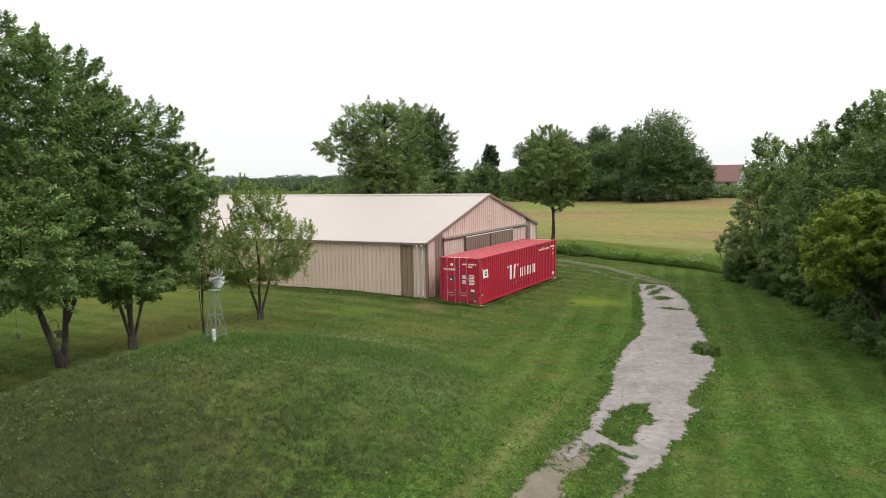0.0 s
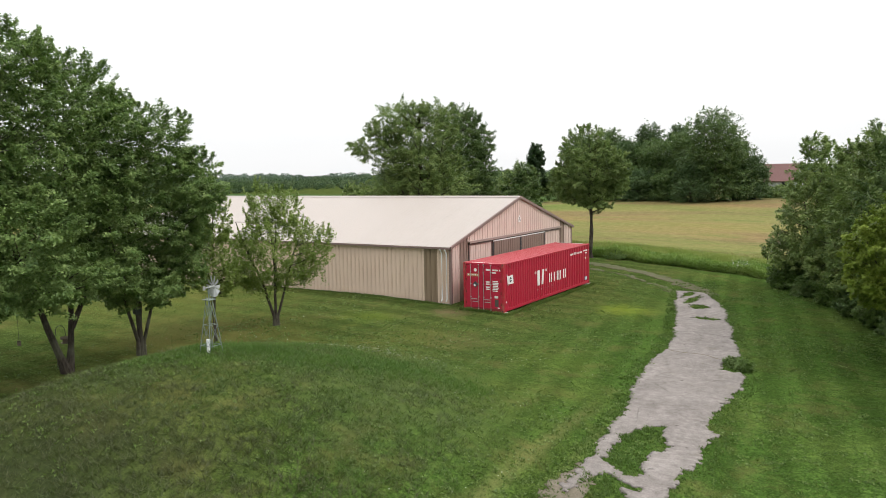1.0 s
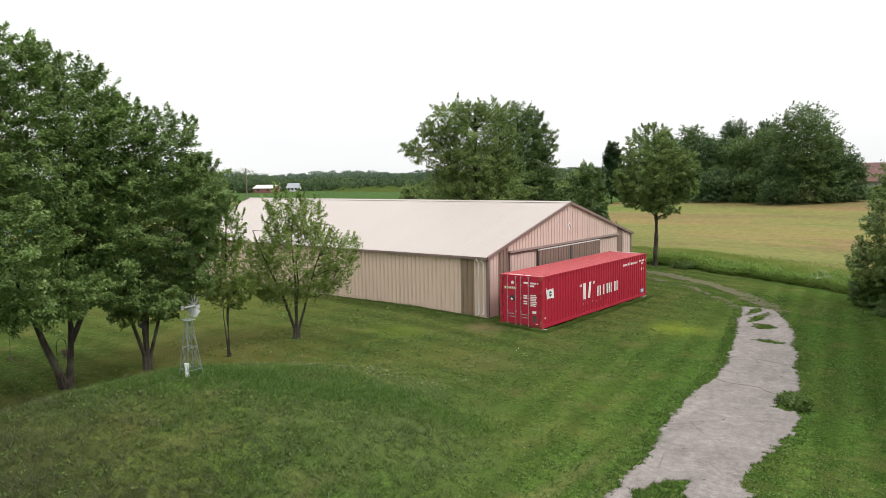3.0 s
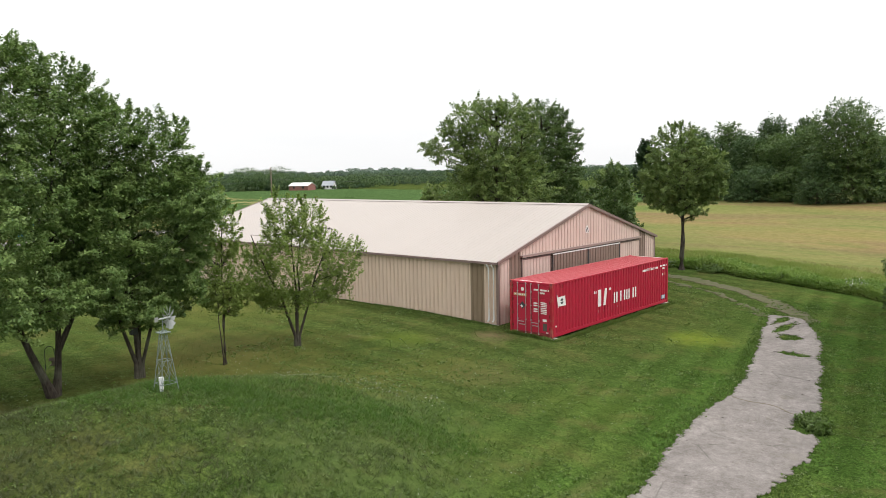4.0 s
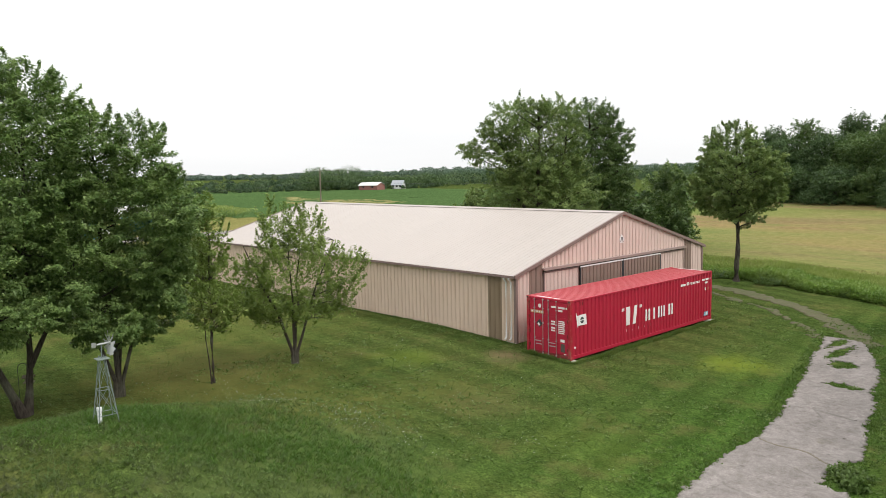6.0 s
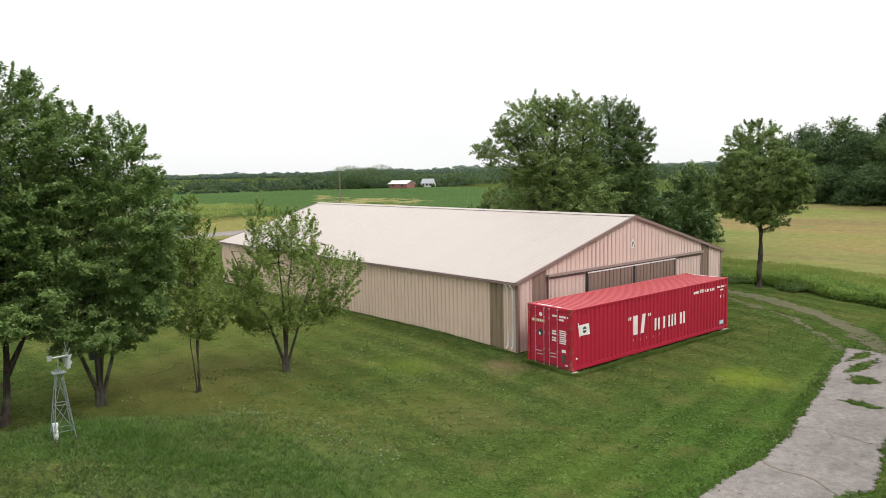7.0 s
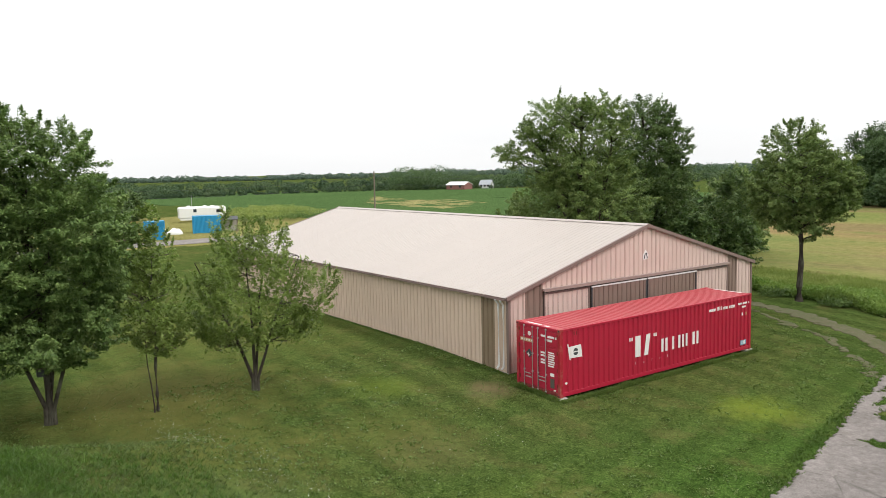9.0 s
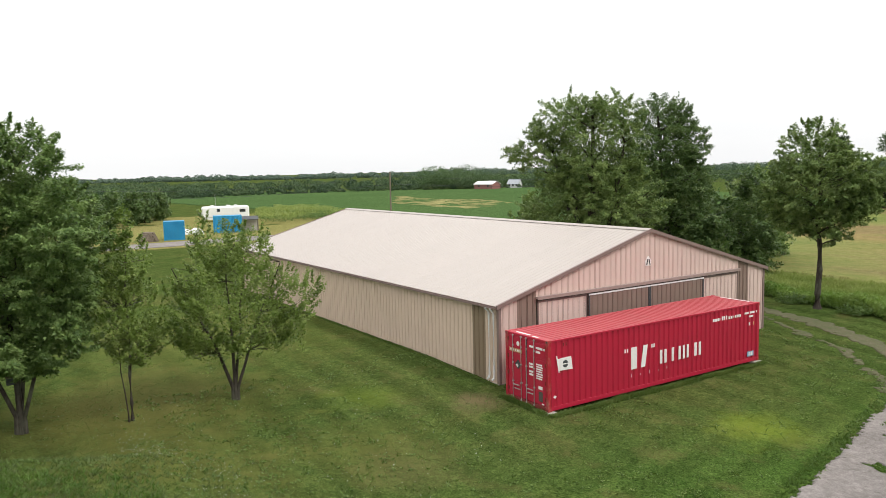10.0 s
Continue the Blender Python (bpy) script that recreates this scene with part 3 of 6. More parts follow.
road = sheet("road", -13.4, -3.6, 15, 48, 0.08, lambda x, y: drive_gap(x, y) > 0.0, 0.035, ASPHALT)
crack = sheet("crack", -9.0, -5.4, 30.2, 32.6, 0.035, lambda x, y: (np.abs(y - 31.3 + 0.12 * (x + 7) - 0.5 * (wavy(x, y, 1.1) - 0.5)) < 0.035 * (0.3 + wavy(x, y, 3.0))) & (drive_gap(x, y) > 0.1), 0.039, DIRT, skirt=0.004)
crack.parent = road
tagged(road, "worn grey asphalt drive with ragged, grassy edges", "drive", kind="structure")
OUTER = ((-10.5, 46.8), (-13.35, 50.8), (-15.8, 53.0), (-17.9, 54.1), (-20.2, 54.95), (-22.4, 55.5), (-26, 56.0), (-34, 56.2))
INNER = ((-12.7, 46.9), (-14.3, 48.9), (-15.6, 50.0), (-17.2, 51.3), (-19.9, 52.6), (-22.8, 54.0), (-34, 54.4))
RUT_A = ((-6.72, 17.0), (-6.72, 15.2), (-6.75, 14.2), (-6.5, 12.9), (-6.2, 9.0), (-5.9, 4.0))
RUT_B = ((-4.95, 15.6), (-4.95, 14.2), (-4.6, 10.0), (-4.3, 4.0))


def rut_gap(x, y):
    """How far inside a wheel rut a point lies."""
    d = np.minimum(near_line(x, y, OUTER) - 0.58, near_line(x, y, INNER) - 0.2)
    e = np.minimum(near_line(x, y, RUT_A) - 0.40, near_line(x, y, RUT_B) - 0.12)
    return -np.minimum(d, e) + ((wavy(x, y, 0.9) - 0.5) * 0.4 + (wavy(x, y, 4.0) - 0.5) * 0.45) * np.where(y < 20, 0.55, 1.0)


track = sheet("dirt_track", -8.5, -3.4, 4, 18, 0.1, lambda x, y: (rut_gap(x, y) > 0) & (drive_gap(x, y) < -0.02), 0.018, DIRT, skirt=0.03)
tagged(track, "bare brown dirt wheel ruts in grass", "track", kind="structure")
bend = sheet("grass_track", -34, -9, 44, 57.5, 0.11, lambda x, y: (rut_gap(x, y) > 0) & (drive_gap(x, y) < -0.02), 0.018, GRASSY_DIRT, skirt=0.03)
tagged(bend, "worn wheel tracks of dirt and thin grass", "track", kind="structure")
HAY_EDGE = [(-40, 66), (-28, 68), (-17, 68), (-9, 65), (20, 62), (130, 70), (170, 210), (-20, 196), (-48, 172), (-64, 130), (-58, 90)]
hay = sheet("hay_field", -66, 172, 60, 212, 2.0, lambda x, y: inside(x, y, HAY_EDGE), 0.06, HAY)
tagged(hay, "unmown tan and rust coloured hay meadow", "field", kind="structure")
CROP_EDGE = [(-132, 79), (-100, 94), (-72, 120), (-84, 205), (-255, 232), (-300, 190), (-338, 142), (-322, 96), (-460, 74), (-520, 68), (-272, 74), (-196, 82)]
crop = sheet("crop_field", -520, -70, 66, 234, 3.0, lambda x, y: inside(x, y, CROP_EDGE), 0.08, CROP)
tagged(crop, "even green field of low crops", "field", kind="structure")
STRAW_EDGE = [(-137, 114), (-152, 114), (-176, 119), (-205, 134), (-225, 148), (-184, 137), (-172, 143), (-148, 135)]
straw = sheet("straw_patch", -240, -120, 98, 152, 0.8, lambda x, y: inside(x + 6 * (wavy(x, y, 0.15) - 0.5), y + 5 * (wavy(x, y, 0.3) - 0.5), STRAW_EDGE) & (wavy(x, y, 0.25) + wavy(x, y, 0.6) > 0.95), 0.12, STRAW)
tagged(straw, "bare straw-coloured patch in the crop field", "field", kind="structure")
verge = sheet("verge", -176, -90, 10, 84, 1.0, lambda x, y: (x > -172 + 14 * wavy(x, y, 0.1)) & (x < -91 - 3 * wavy(x, y, 0.2)) & (wavy(x, y, 0.13) + 0.5 * wavy(x, y, 0.5) > 0.42), 0.05, VERGE)
tagged(verge, "pale mown grass beside the far road", "verge", kind="structure")
far_road = sheet("far_road", -103, -94, 8, 90, 0.5, lambda x, y: np.abs(x + 98.3) < 3.1 + 0.3 * wavy(x, y, 1.0), 0.11, ASPHALT)
tagged(far_road, "grey paved country road", "road", kind="structure")


# ---- the pole barn ----
BX, BL, BY0, BY1, RIDGE, EAVE, TOP = -21.55, 30.6, 34.55, 51.7, 43.12, 3.49, 5.93
barn = thing("pole_barn", pose(BX, 0, 0), "long tan steel pole barn with a low cream gable roof", "barn")
SLOPE = (TOP - EAVE) / (RIDGE - BY0)


def roof_at(y):
    return TOP - SLOPE * abs(y - RIDGE)


# inner shell
bm = bmesh.new()
prof = [(BY0 + 0.04, -0.1), (BY1 - 0.04, -0.2), (BY1 - 0.04, EAVE - 0.05), (RIDGE, TOP - 0.06), (BY0 + 0.04, EAVE - 0.05)]
fr, bk = [bm.verts.new((-0.04, y, z)) for y, z in prof], [bm.verts.new((-BL + 0.04, y, z)) for y, z in prof]
bm.faces.new(fr)
bm.faces.new(bk[::-1])
for i in range(5):
    j = (i + 1) % 5
    bm.faces.new((fr[i], bk[i], bk[j], fr[j]))
shell = part("wall_frame", bm, CORE, barn, "dark inner framing")

part("base_board", boxed(-BL + 0.02, -0.03, BY0 - 0.02, BY0 + 0.03, -0.35, 0.275, bevel=0.004), BLOCK, barn, "pale weathered base board")
# gable wall: strips of sheet, brown beside the door opening
SILL = 0.26
gable_wall = part("gable_wall", boxed(-0.05, -0.006, BY0 + 0.02, BY1 - 0.02, -0.2, 0.2), TRIM, barn, "tan ribbed gable wall")


def gable_sheet(y0, y1, z0, mat, d=0.0, top=None):
    bm = ribbed(bmesh.new(), y0, y1, lambda u: z0, (lambda u: roof_at(u) - 0.03) if top is None else (lambda u: top), lambda u, e, w: (e + d, u, w))
    return part("wall_sheet", bm, mat, gable_wall)


gable_sheet(BY0 + 0.06, 35.46, SILL, PINK_TAN)
gable_sheet(35.46, 36.46, SILL, BROWN)
gable_sheet(49.56, 50.40, SILL, BROWN)
gable_sheet(50.40, BY1 - 0.06, SILL, PINK_TAN)
N = 14
for i in range(N):
    y0, y1 = 36.46 + (49.56 - 36.46) * i / N, 36.46 + (49.56 - 36.46) * (i + 1) / N
    gable_sheet(y0, y1, 3.5, PINK_TAN)
# sliding doors under one rail
for y0, y1, mat, d, note in ((36.50, 39.24, PINK_TAN, 0.03, "pale tan"), (39.30, 43.04, BROWN, 0.09, "brown"), (43.08, 46.80, BROWN, 0.09, "brown"), (46.86, 49.52, PINK_TAN, 0.03, "pale tan")):
    door = part("sliding_door", boxed(d - 0.02, d - 0.004, y0, y1, SILL, 3.42), TRIM, barn, note + " ribbed steel sliding door")
    n = round((y1 - y0) / 0.914)
    for i in range(n):
        part("door_sheet", ribbed(bmesh.new(), y0 + 0.05 + (y1 - y0 - 0.1) * i / n, y0 + 0.05 + (y1 - y0 - 0.1) * (i + 1) / n, lambda u: SILL + 0.05, lambda u: 3.36, lambda u, e, w, d=d: (d + e, u, w)), mat, door)
    for yy in (y0, y1 - 0.06):
        part("door_stile", boxed(d, d + 0.03, yy, yy + 0.06, SILL, 3.42), INK if mat is BROWN else TRIM, door)
    part("door_top_rail", boxed(d, d + 0.035, y0, y1, 3.355, 3.42), WHITE if mat is BROWN else TRIM, door)
    if mat is BROWN:
        yy = y1 - 0.2 if y0 < 40 else y0 + 0.2
        part("door_pull", bar(bmesh.new(), (d + 0.06, yy, 1.0), (d + 0.06, yy, 1.3), 0.015), STEEL, door)
bm = boxed(-0.005, 0.15, 36.42, 49.58, 3.56, 3.60)
box(bm, 0.14, 0.16, 36.42, 49.58, 3.48, 3.604)
part("door_rail", bm, RAIL, barn, "brown sheet-metal door rail cover")
# side walls
side_wall = part("side_wall", boxed(-BL, 0, BY0 + 0.012, BY0 + 0.03, -0.2, 0.2), TRIM, barn, "tan ribbed side wall")
wall_me = finish("wall_sheet", ribbed(bmesh.new(), 0.0, 0.9, lambda u: SILL + 0.02, lambda u: EAVE - 0.02, lambda u, e, w: (-u, -e, w), slot=0.014), TAN)
brown_me = finish("wall_sheet", ribbed(bmesh.new(), 0.0, 0.9, lambda u: SILL + 0.02, lambda u: EAVE - 0.02, lambda u, e, w: (-u, -e, w), slot=0.014), SIDE_BROWN)
at = 0.0
while at < BL - 0.5:
    shared("wall_sheet", brown_me if 0.8 < at < 1.0 else wall_me, side_wall, (-at, BY0, 0))
    at += 0.9
back_wall = part("back_wall", boxed(-BL, 0, BY1 - 0.03, BY1, -0.2, EAVE - 0.02), TAN, barn, "tan rear wall")
end_bm = bmesh.new()
ribbed(end_bm, BY0 + 0.02, RIDGE, lambda u: SILL, lambda u: roof_at(u) - 0.03, lambda u, e, w: (-BL - e, u, w))
ribbed(end_bm, RIDGE, BY1 - 0.02, lambda u: SILL, lambda u: roof_at(u) - 0.03, lambda u, e, w: (-BL - e, u, w))
part("end_wall", end_bm, TAN, barn)
# roof: ribbed sheets on both slopes
roof = part("roof", boxed(-BL - 0.1, 0.1, RIDGE - 0.05, RIDGE + 0.05, TOP - 0.08, TOP - 0.01), TRIM, barn, "low-pitched cream ribbed steel roof")
OVER = 0.18
for sgn in (-1, 1):
    run = (RIDGE - BY0) + OVER
    me = finish("roof_sheet", ribbed(bmesh.new(), 0.0, 0.905, lambda u: 0.0, lambda u: run, lambda u, e, w, s=sgn: (-u, s * w, TOP - SLOPE * w + 0.01 + e), depth=0.009, rib=0.05, slot=0.001), ROOF)
    for i in range(34):
        shared("roof_sheet", me, roof, (0.09 - i * 0.905, RIDGE, 0))
bm = bmesh.new()
for s in (-1, 1):
    vs = [bm.verts.new(p) for p in ((0.12, RIDGE, TOP + 0.06), (-BL - 0.12, RIDGE, TOP + 0.06), (-BL - 0.12, RIDGE + s * 0.22, TOP - 0.022), (0.12, RIDGE + s * 0.22, TOP - 0.022))]
    bm.faces.new(vs if s < 0 else vs[::-1])
part("ridge_cap", bm, ROOF, roof, "folded cream ridge cap")
for xx in (0.1, -BL - 0.1):
    for s, ye in ((-1, BY0 - OVER), (1, BY1 + OVER)):
        bm = bmesh.new()
        w = 0.03 if xx > 0 else -0.03
        zz = roof_at(ye)
        lo = [bm.verts.new(p) for p in ((xx, RIDGE, TOP - 0.12), (xx + w, RIDGE, TOP - 0.12), (xx + w, RIDGE, TOP + 0.045), (xx - w * 2, RIDGE, TOP + 0.045))]
        hi = [bm.verts.new(p) for p in ((xx, ye, zz - 0.12), (xx + w, ye, zz - 0.12), (xx + w, ye, zz + 0.045), (xx - w * 2, ye, zz + 0.045))]
        for i in range(4):
            j = (i + 1) % 4
            bm.faces.new((lo[i], lo[j], hi[j], hi[i]))
        bm.faces.new(lo)
        bm.faces.new(hi[::-1])
        part("rake_trim", bm, TRIM, roof)
for ye, s in ((BY0 - OVER, -1), (BY1 + OVER, 1)):
    z = roof_at(ye)
    bm = boxed(-BL - 0.1, 0.1, min(ye, ye - s * 0.03), max(ye, ye - s * 0.03), z - 0.10, z - 0.005)
    part("eave_trim", bm, TRIM, roof)
    g0, g1 = (ye - 0.07, ye - 0.002) if s < 0 else (ye + 0.002, ye + 0.07)
    bm = boxed(-BL - 0.05, 0.08, g0, g1, z - 0.10, z - 0.09)
    box(bm, -BL - 0.05, 0.08, g0 if s < 0 else g1 - 0.012, g0 + 0.012 if s < 0 else g1, z - 0.09, z - 0.035)
    part("gutter", bm, TRIM, roof, "brown eaves gutter")
for xx in (-0.24, -0.55):
    bm = tube(bmesh.new(), [(xx, BY0 - 0.25, 3.33), (xx, BY0 - 0.2, 3.26), (xx, BY0 - 0.09, 3.12), (xx, BY0 - 0.09, 0.6), (xx, BY0 - 0.11, 0.5), (xx, BY0 - 0.2, 0.42)], [0.043] * 6, 8)
    part("downspout", bm, WHITE, barn, "white downspout pipe")
for yy in (BY0 - 0.03, BY1 - 0.09):
    part("corner_trim", boxed(-0.12, 0.035, yy, yy + 0.12, SILL, EAVE - 0.05), TRIM, barn)
part("base_trim", boxed(-BL, 0.0, BY0 - 0.035, BY0 - 0.024, SILL - 0.15, SILL + 0.02), BLOCK, barn)
# small pointed badge below the peak
bm = bmesh.new()
for d in (0.03, 0.045):
    vs = [bm.verts.new((d, RIDGE - 0.1 + y, 4.5 + z)) for y, z in ((-0.16, -0.2), (0.16, -0.2), (0.2, 0.02), (0.0, 0.26), (-0.2, 0.02))]
    bm.faces.new(vs)
v = list(bm.verts)
for i in range(5):
    bm.faces.new((v[i], v[(i + 1) % 5], v[5 + (i + 1) % 5], v[5 + i]))
badge = part("badge", bm, MARK, barn, "small white badge with dark slanted bars")
for y, t in ((-0.07, -16), (0.07, 16)):
    bm = boxed(-0.004, 0.004, -0.028, 0.028, -0.15, 0.13)
    bmesh.ops.transform(bm, matrix=pose(0.052, RIDGE - 0.1 + y, 4.48, t, 0, 0), verts=bm.verts)
    part("badge_bar", bm, INK, badge)


# ---- the shipping container ----
CL, CW, CH = 12.19, 2.44, 2.59
box_c = thing("shipping_container", pose(-18.0, 34.0, 0.15), "red forty-foot steel shipping container on concrete blocks", "container")


def corrugated(bm, n, length, put, depth=0.05):
    """A folded wall along u, from put(u, d, w) with w 0 to 1."""
    us, p = [], length / n
    for i in range(n):
        u = i * p
        us += [(u, 0), (u + p * 0.4, 0), (u + p * 0.55, -depth), (u + p * 0.85, -depth)]
    us.append((length, 0))
    lo, hi = [bm.verts.new(put(u, d, 0)) for u, d in us], [bm.verts.new(put(u, d, 1)) for u, d in us]
    for i in range(len(us) - 1):
        bm.faces.new((lo[i], lo[i + 1], hi[i + 1], hi[i]))
    return bm


for xx, s in ((-0.012, 1), (-CW + 0.012, -1)):
    bm = corrugated(bmesh.new(), 42, CL - 0.32, lambda u, d, w, x=xx, s=s: (x + s * d, 0.16 + u, 0.15 + w * (CH - 0.21)))
    side = part("side_panel", bm, RED, box_c, "corrugated red side wall with white markings")
    if s > 0:
        front_side = side
part("end_panel", corrugated(bmesh.new(), 8, CW - 0.3, lambda u, d, w: (-0.15 - u, CL - 0.02 + d, 0.15 + w * (CH - 0.21))), RED, box_c)
part("roof_panel", corrugated(bmesh.new(), 48, CL - 0.5, lambda u, d, w: (-0.06 - w * (CW - 0.12), 0.25 + u, CH - 0.012 + d), depth=0.045), RED_ROOF, box_c, "faded red corrugated container roof")
for y0, y1 in ((0.08, 0.26), (CL - 0.26, CL - 0.08)):
    part("roof_end_plate", boxed(-CW + 0.06, -0.06, y0, y1, CH - 0.03, CH - 0.008), RED_ROOF, box_c)
part("floor_pan", boxed(-CW + 0.05, -0.05, 0.1, CL - 0.05, 0.1, 0.16), RUST, box_c)
for xx in (-0.06, -CW):
    part("top_rail", boxed(xx, xx + 0.06, 0.1, CL - 0.1, CH - 0.075, CH - 0.005, bevel=0.008), RED_ROOF if xx < -1 else RED, box_c)
    part("bottom_rail", boxed(xx + 0.01, xx + 0.05, 0.1, CL - 0.1, 0.02, 0.17, bevel=0.006), RED, box_c)
for xx in (-0.13, -CW):
    for yy in (0.0, CL - 0.15):
        part("corner_post", boxed(xx, xx + 0.13, yy, yy + 0.15, 0.1, CH - 0.1, bevel=0.01), RED_WORN if yy == 0 else RED, box_c)
        for zz in (0.0, CH - 0.118):
            bm = boxed(xx - 0.025 if xx > -1 else xx - 0.006, xx + 0.136 if xx > -1 else xx + 0.155, yy - 0.006 if yy == 0 else yy - 0.02, yy + 0.17 if yy == 0 else yy + 0.156, zz, zz + 0.122, bevel=0.012)
            cast = part("corner_casting", bm, RED_WORN, box_c, "worn rusty corner casting")
            bm = bmesh.new()
            ye = -0.008 if yy == 0 else yy + 0.158
            bmesh.ops.create_cone(bm, cap_ends=True, segments=10, radius1=0.032, radius2=0.032, depth=0.006, matrix=pose(xx + 0.065, ye, zz + 0.06, 90, 0, 0))
            part("casting_hole", bm, INK, cast)
part("door_header", boxed(-CW + 0.13, -0.13, 0.02, 0.12, CH - 0.13, CH - 0.01, bevel=0.008), RED, box_c)
part("door_sill", boxed(-CW + 0.13, -0.13, 0.0, 0.12, 0.02, 0.16, bevel=0.008), RUST, box_c)
# cargo doors with panels, locking bars, handles and hinges
for k, (x0, x1) in enumerate(((-CW + 0.14, -CW / 2 - 0.01), (-CW / 2 + 0.01, -0.14))):
    door = part("cargo_door", boxed(x0, x1, 0.035, 0.07, 0.17, CH - 0.14, bevel=0.005), RED, box_c, "red steel cargo door")
    for z0, z1 in ((0.20, 0.70), (0.78, 1.26), (1.34, 1.80), (1.88, 2.42)):
        part("door_panel", boxed(x0 + 0.06, x1 - 0.05, 0.022, 0.034, z0, z1, bevel=0.008), RED, door)
    part("door_gasket", boxed(x0 - 0.008 if k else x1 - 0.002, x0 if k else x1 + 0.008, 0.03, 0.06, 0.18, CH - 0.15), INK, door)
    for xx in ((-1.98, -1.50) if k == 0 else (-1.20, -0.76)):
        rod = part("locking_bar", bar(bmesh.new(), (xx, -0.012, 0.08), (xx, -0.012, CH - 0.06), 0.014, 8), STEEL, door, "galvanised locking bar")
        for zz in (0.1, 0.75, 1.45, 2.1, CH - 0.1):
            part("bar_bracket", boxed(xx - 0.032, xx + 0.032, -0.03, 0.03, zz - 0.025, zz + 0.025, bevel=0.005), STEEL, rod)
        zz = 0.62 if xx in (-1.98, -1.20) else 0.48
        part("bar_handle", boxed(xx + 0.02, xx + 0.40 if xx != -0.76 and xx != -1.50 else xx + 0.34, -0.05, -0.03, zz, zz + 0.04, bevel=0.006) if xx in (-1.98, -1.20) else boxed(xx - 0.36, xx - 0.02, -0.05, -0.03, zz, zz + 0.04, bevel=0.006), STEEL, rod)
    for zz in (0.35, 0.95, 1.6, 2.25):
        xx = x0 - 0.05 if k == 0 else x1 - 0.05
        part("hinge", boxed(xx, xx + 0.1, 0.005, 0.036, zz, zz + 0.14, bevel=0.006), RUST, door)
    if k == 0:
        part("marking", boxed(x0 + 0.08, x1 - 0.24, 0.012, 0.0205, 2.0 - 0.14, 2.14 - 0.14), GOLD, door, "tan marking strip")
        for i in range(5):
            part("marking", boxed(x0 + 0.14 + i * 0.14, x0 + 0.22 + i * 0.14, 0.008, 0.0115, 1.90, 1.97), MARK, door)
        bm = bmesh.new()
        bmesh.ops.create_cone(bm, cap_ends=True, segments=20, radius1=0.09, radius2=0.09, depth=0.008, matrix=pose(-1.70, 0.016, 2.2, 90, 0, 0))
        part("marking", bm, MARK, door, "round white marking")
        bm = boxed(-0.13, 0.13, -0.004, 0.004, -0.13, 0.13)
        bmesh.ops.transform(bm, matrix=pose(-1.71, 0.016, 1.42, 0, 45, 0), verts=bm.verts)
        dm = part("marking", bm, INK, door, "dark diamond marking")
        bm = boxed(-0.07, 0.05, -0.003, 0.003, -0.09, 0.0)
        bmesh.ops.transform(bm, matrix=pose(-1.71, 0.008, 1.40, 0, 45, 0), verts=bm.verts)
        part("marking", bm, MARK, dm)
    else:
        for x, w in ((-1.05, 0.26), (-0.68, 0.36), (-0.26, 0.06)):
            part("marking", boxed(x, x + w, 0.012, 0.0205, 2.19, 2.27), MARK, door)
        part("marking", boxed(-0.68, -0.44, 0.012, 0.0205, 2.05, 2.13), MARK, door)
        for i, z in enumerate((1.55, 1.44, 1.27, 1.16)):
            part("marking", boxed(-1.06, -0.84, 0.012, 0.0205, z, z + 0.07), MARK, door)
        for i in range(7):
            part("marking", boxed(-0.66, -0.34 + 0.02 * (i % 3), 0.012, 0.0205, 1.10 + i * 0.085, 1.15 + i * 0.085), MARK, door)
        part("marking", boxed(-0.55, -0.33, 0.012, 0.0205, 0.74, 0.86), MARK, door)
        part("marking", boxed(-0.54, -0.32, 0.012, 0.0205, 0.30, 0.66), CORE, door, "dark data plate")
        part("marking", boxed(-0.36, -0.24, 0.012, 0.0205, 0.2, 0.25), MARK, door)


def side_shape(pts, mat, d=0.004, label=""):
    """A flat painted shape on the long side; pts are metres along it and up."""
    bm = bmesh.new()
    lo, hi = [bm.verts.new((-0.011 + d, y, z)) for y, z in pts], [bm.verts.new((-0.006 + d, y, z)) for y, z in pts]
    bm.faces.new(hi)
    for i in range(len(pts)):
        j = (i + 1) % len(pts)
        bm.faces.new((lo[i], lo[j], hi[j], hi[i]))
    return part("marking", bm, mat, front_side, label)


def block(y0, y1, z0, z1, mat=MARK, lean=0.0):
    return side_shape([(y0, z0), (y1, z0), (y1 + lean, z1), (y0 + lean, z1)], mat)


# white company mark as plain upright and leaning bars
block(4.18, 4.50, 0.88, 1.74), block(4.72, 4.96, 0.88, 1.74, MARK, 0.14)
for y in (3.82, 3.95, 5.30, 5.42):
    block(y, y + 0.07, 1.58, 1.72)
for y0, w in ((5.80, 0.14), (6.06, 0.14), (6.49, 0.14), (6.90, 0.14), (7.16, 0.12), (7.40, 0.12), (7.86, 0.16), (8.14, 0.14)):
    block(y0, y0 + w, 0.85, 1.40)
for i, w in enumerate((0.16, 0.16, 0.16, 0.05, 0.14, 0.08, 0.07, 0.13, 0.14, 0.05, 0.12, 0.13, 0.14)):
    block(9.02 + i * 0.147, 9.02 + i * 0.147 + w * 0.75, 2.1, 2.22 + 0.05 * (i in (4, 5, 6)))
for y, w in ((11.15, 0.3), (11.52, 0.32), (11.96, 0.06)):
    block(y, y + w, 2.16, 2.25)
block(11.46, 11.74, 2.0, 2.08), block(11.45, 11.55, 1.64, 1.78), block(11.75, 11.83, 1.64, 1.78, GOLD)
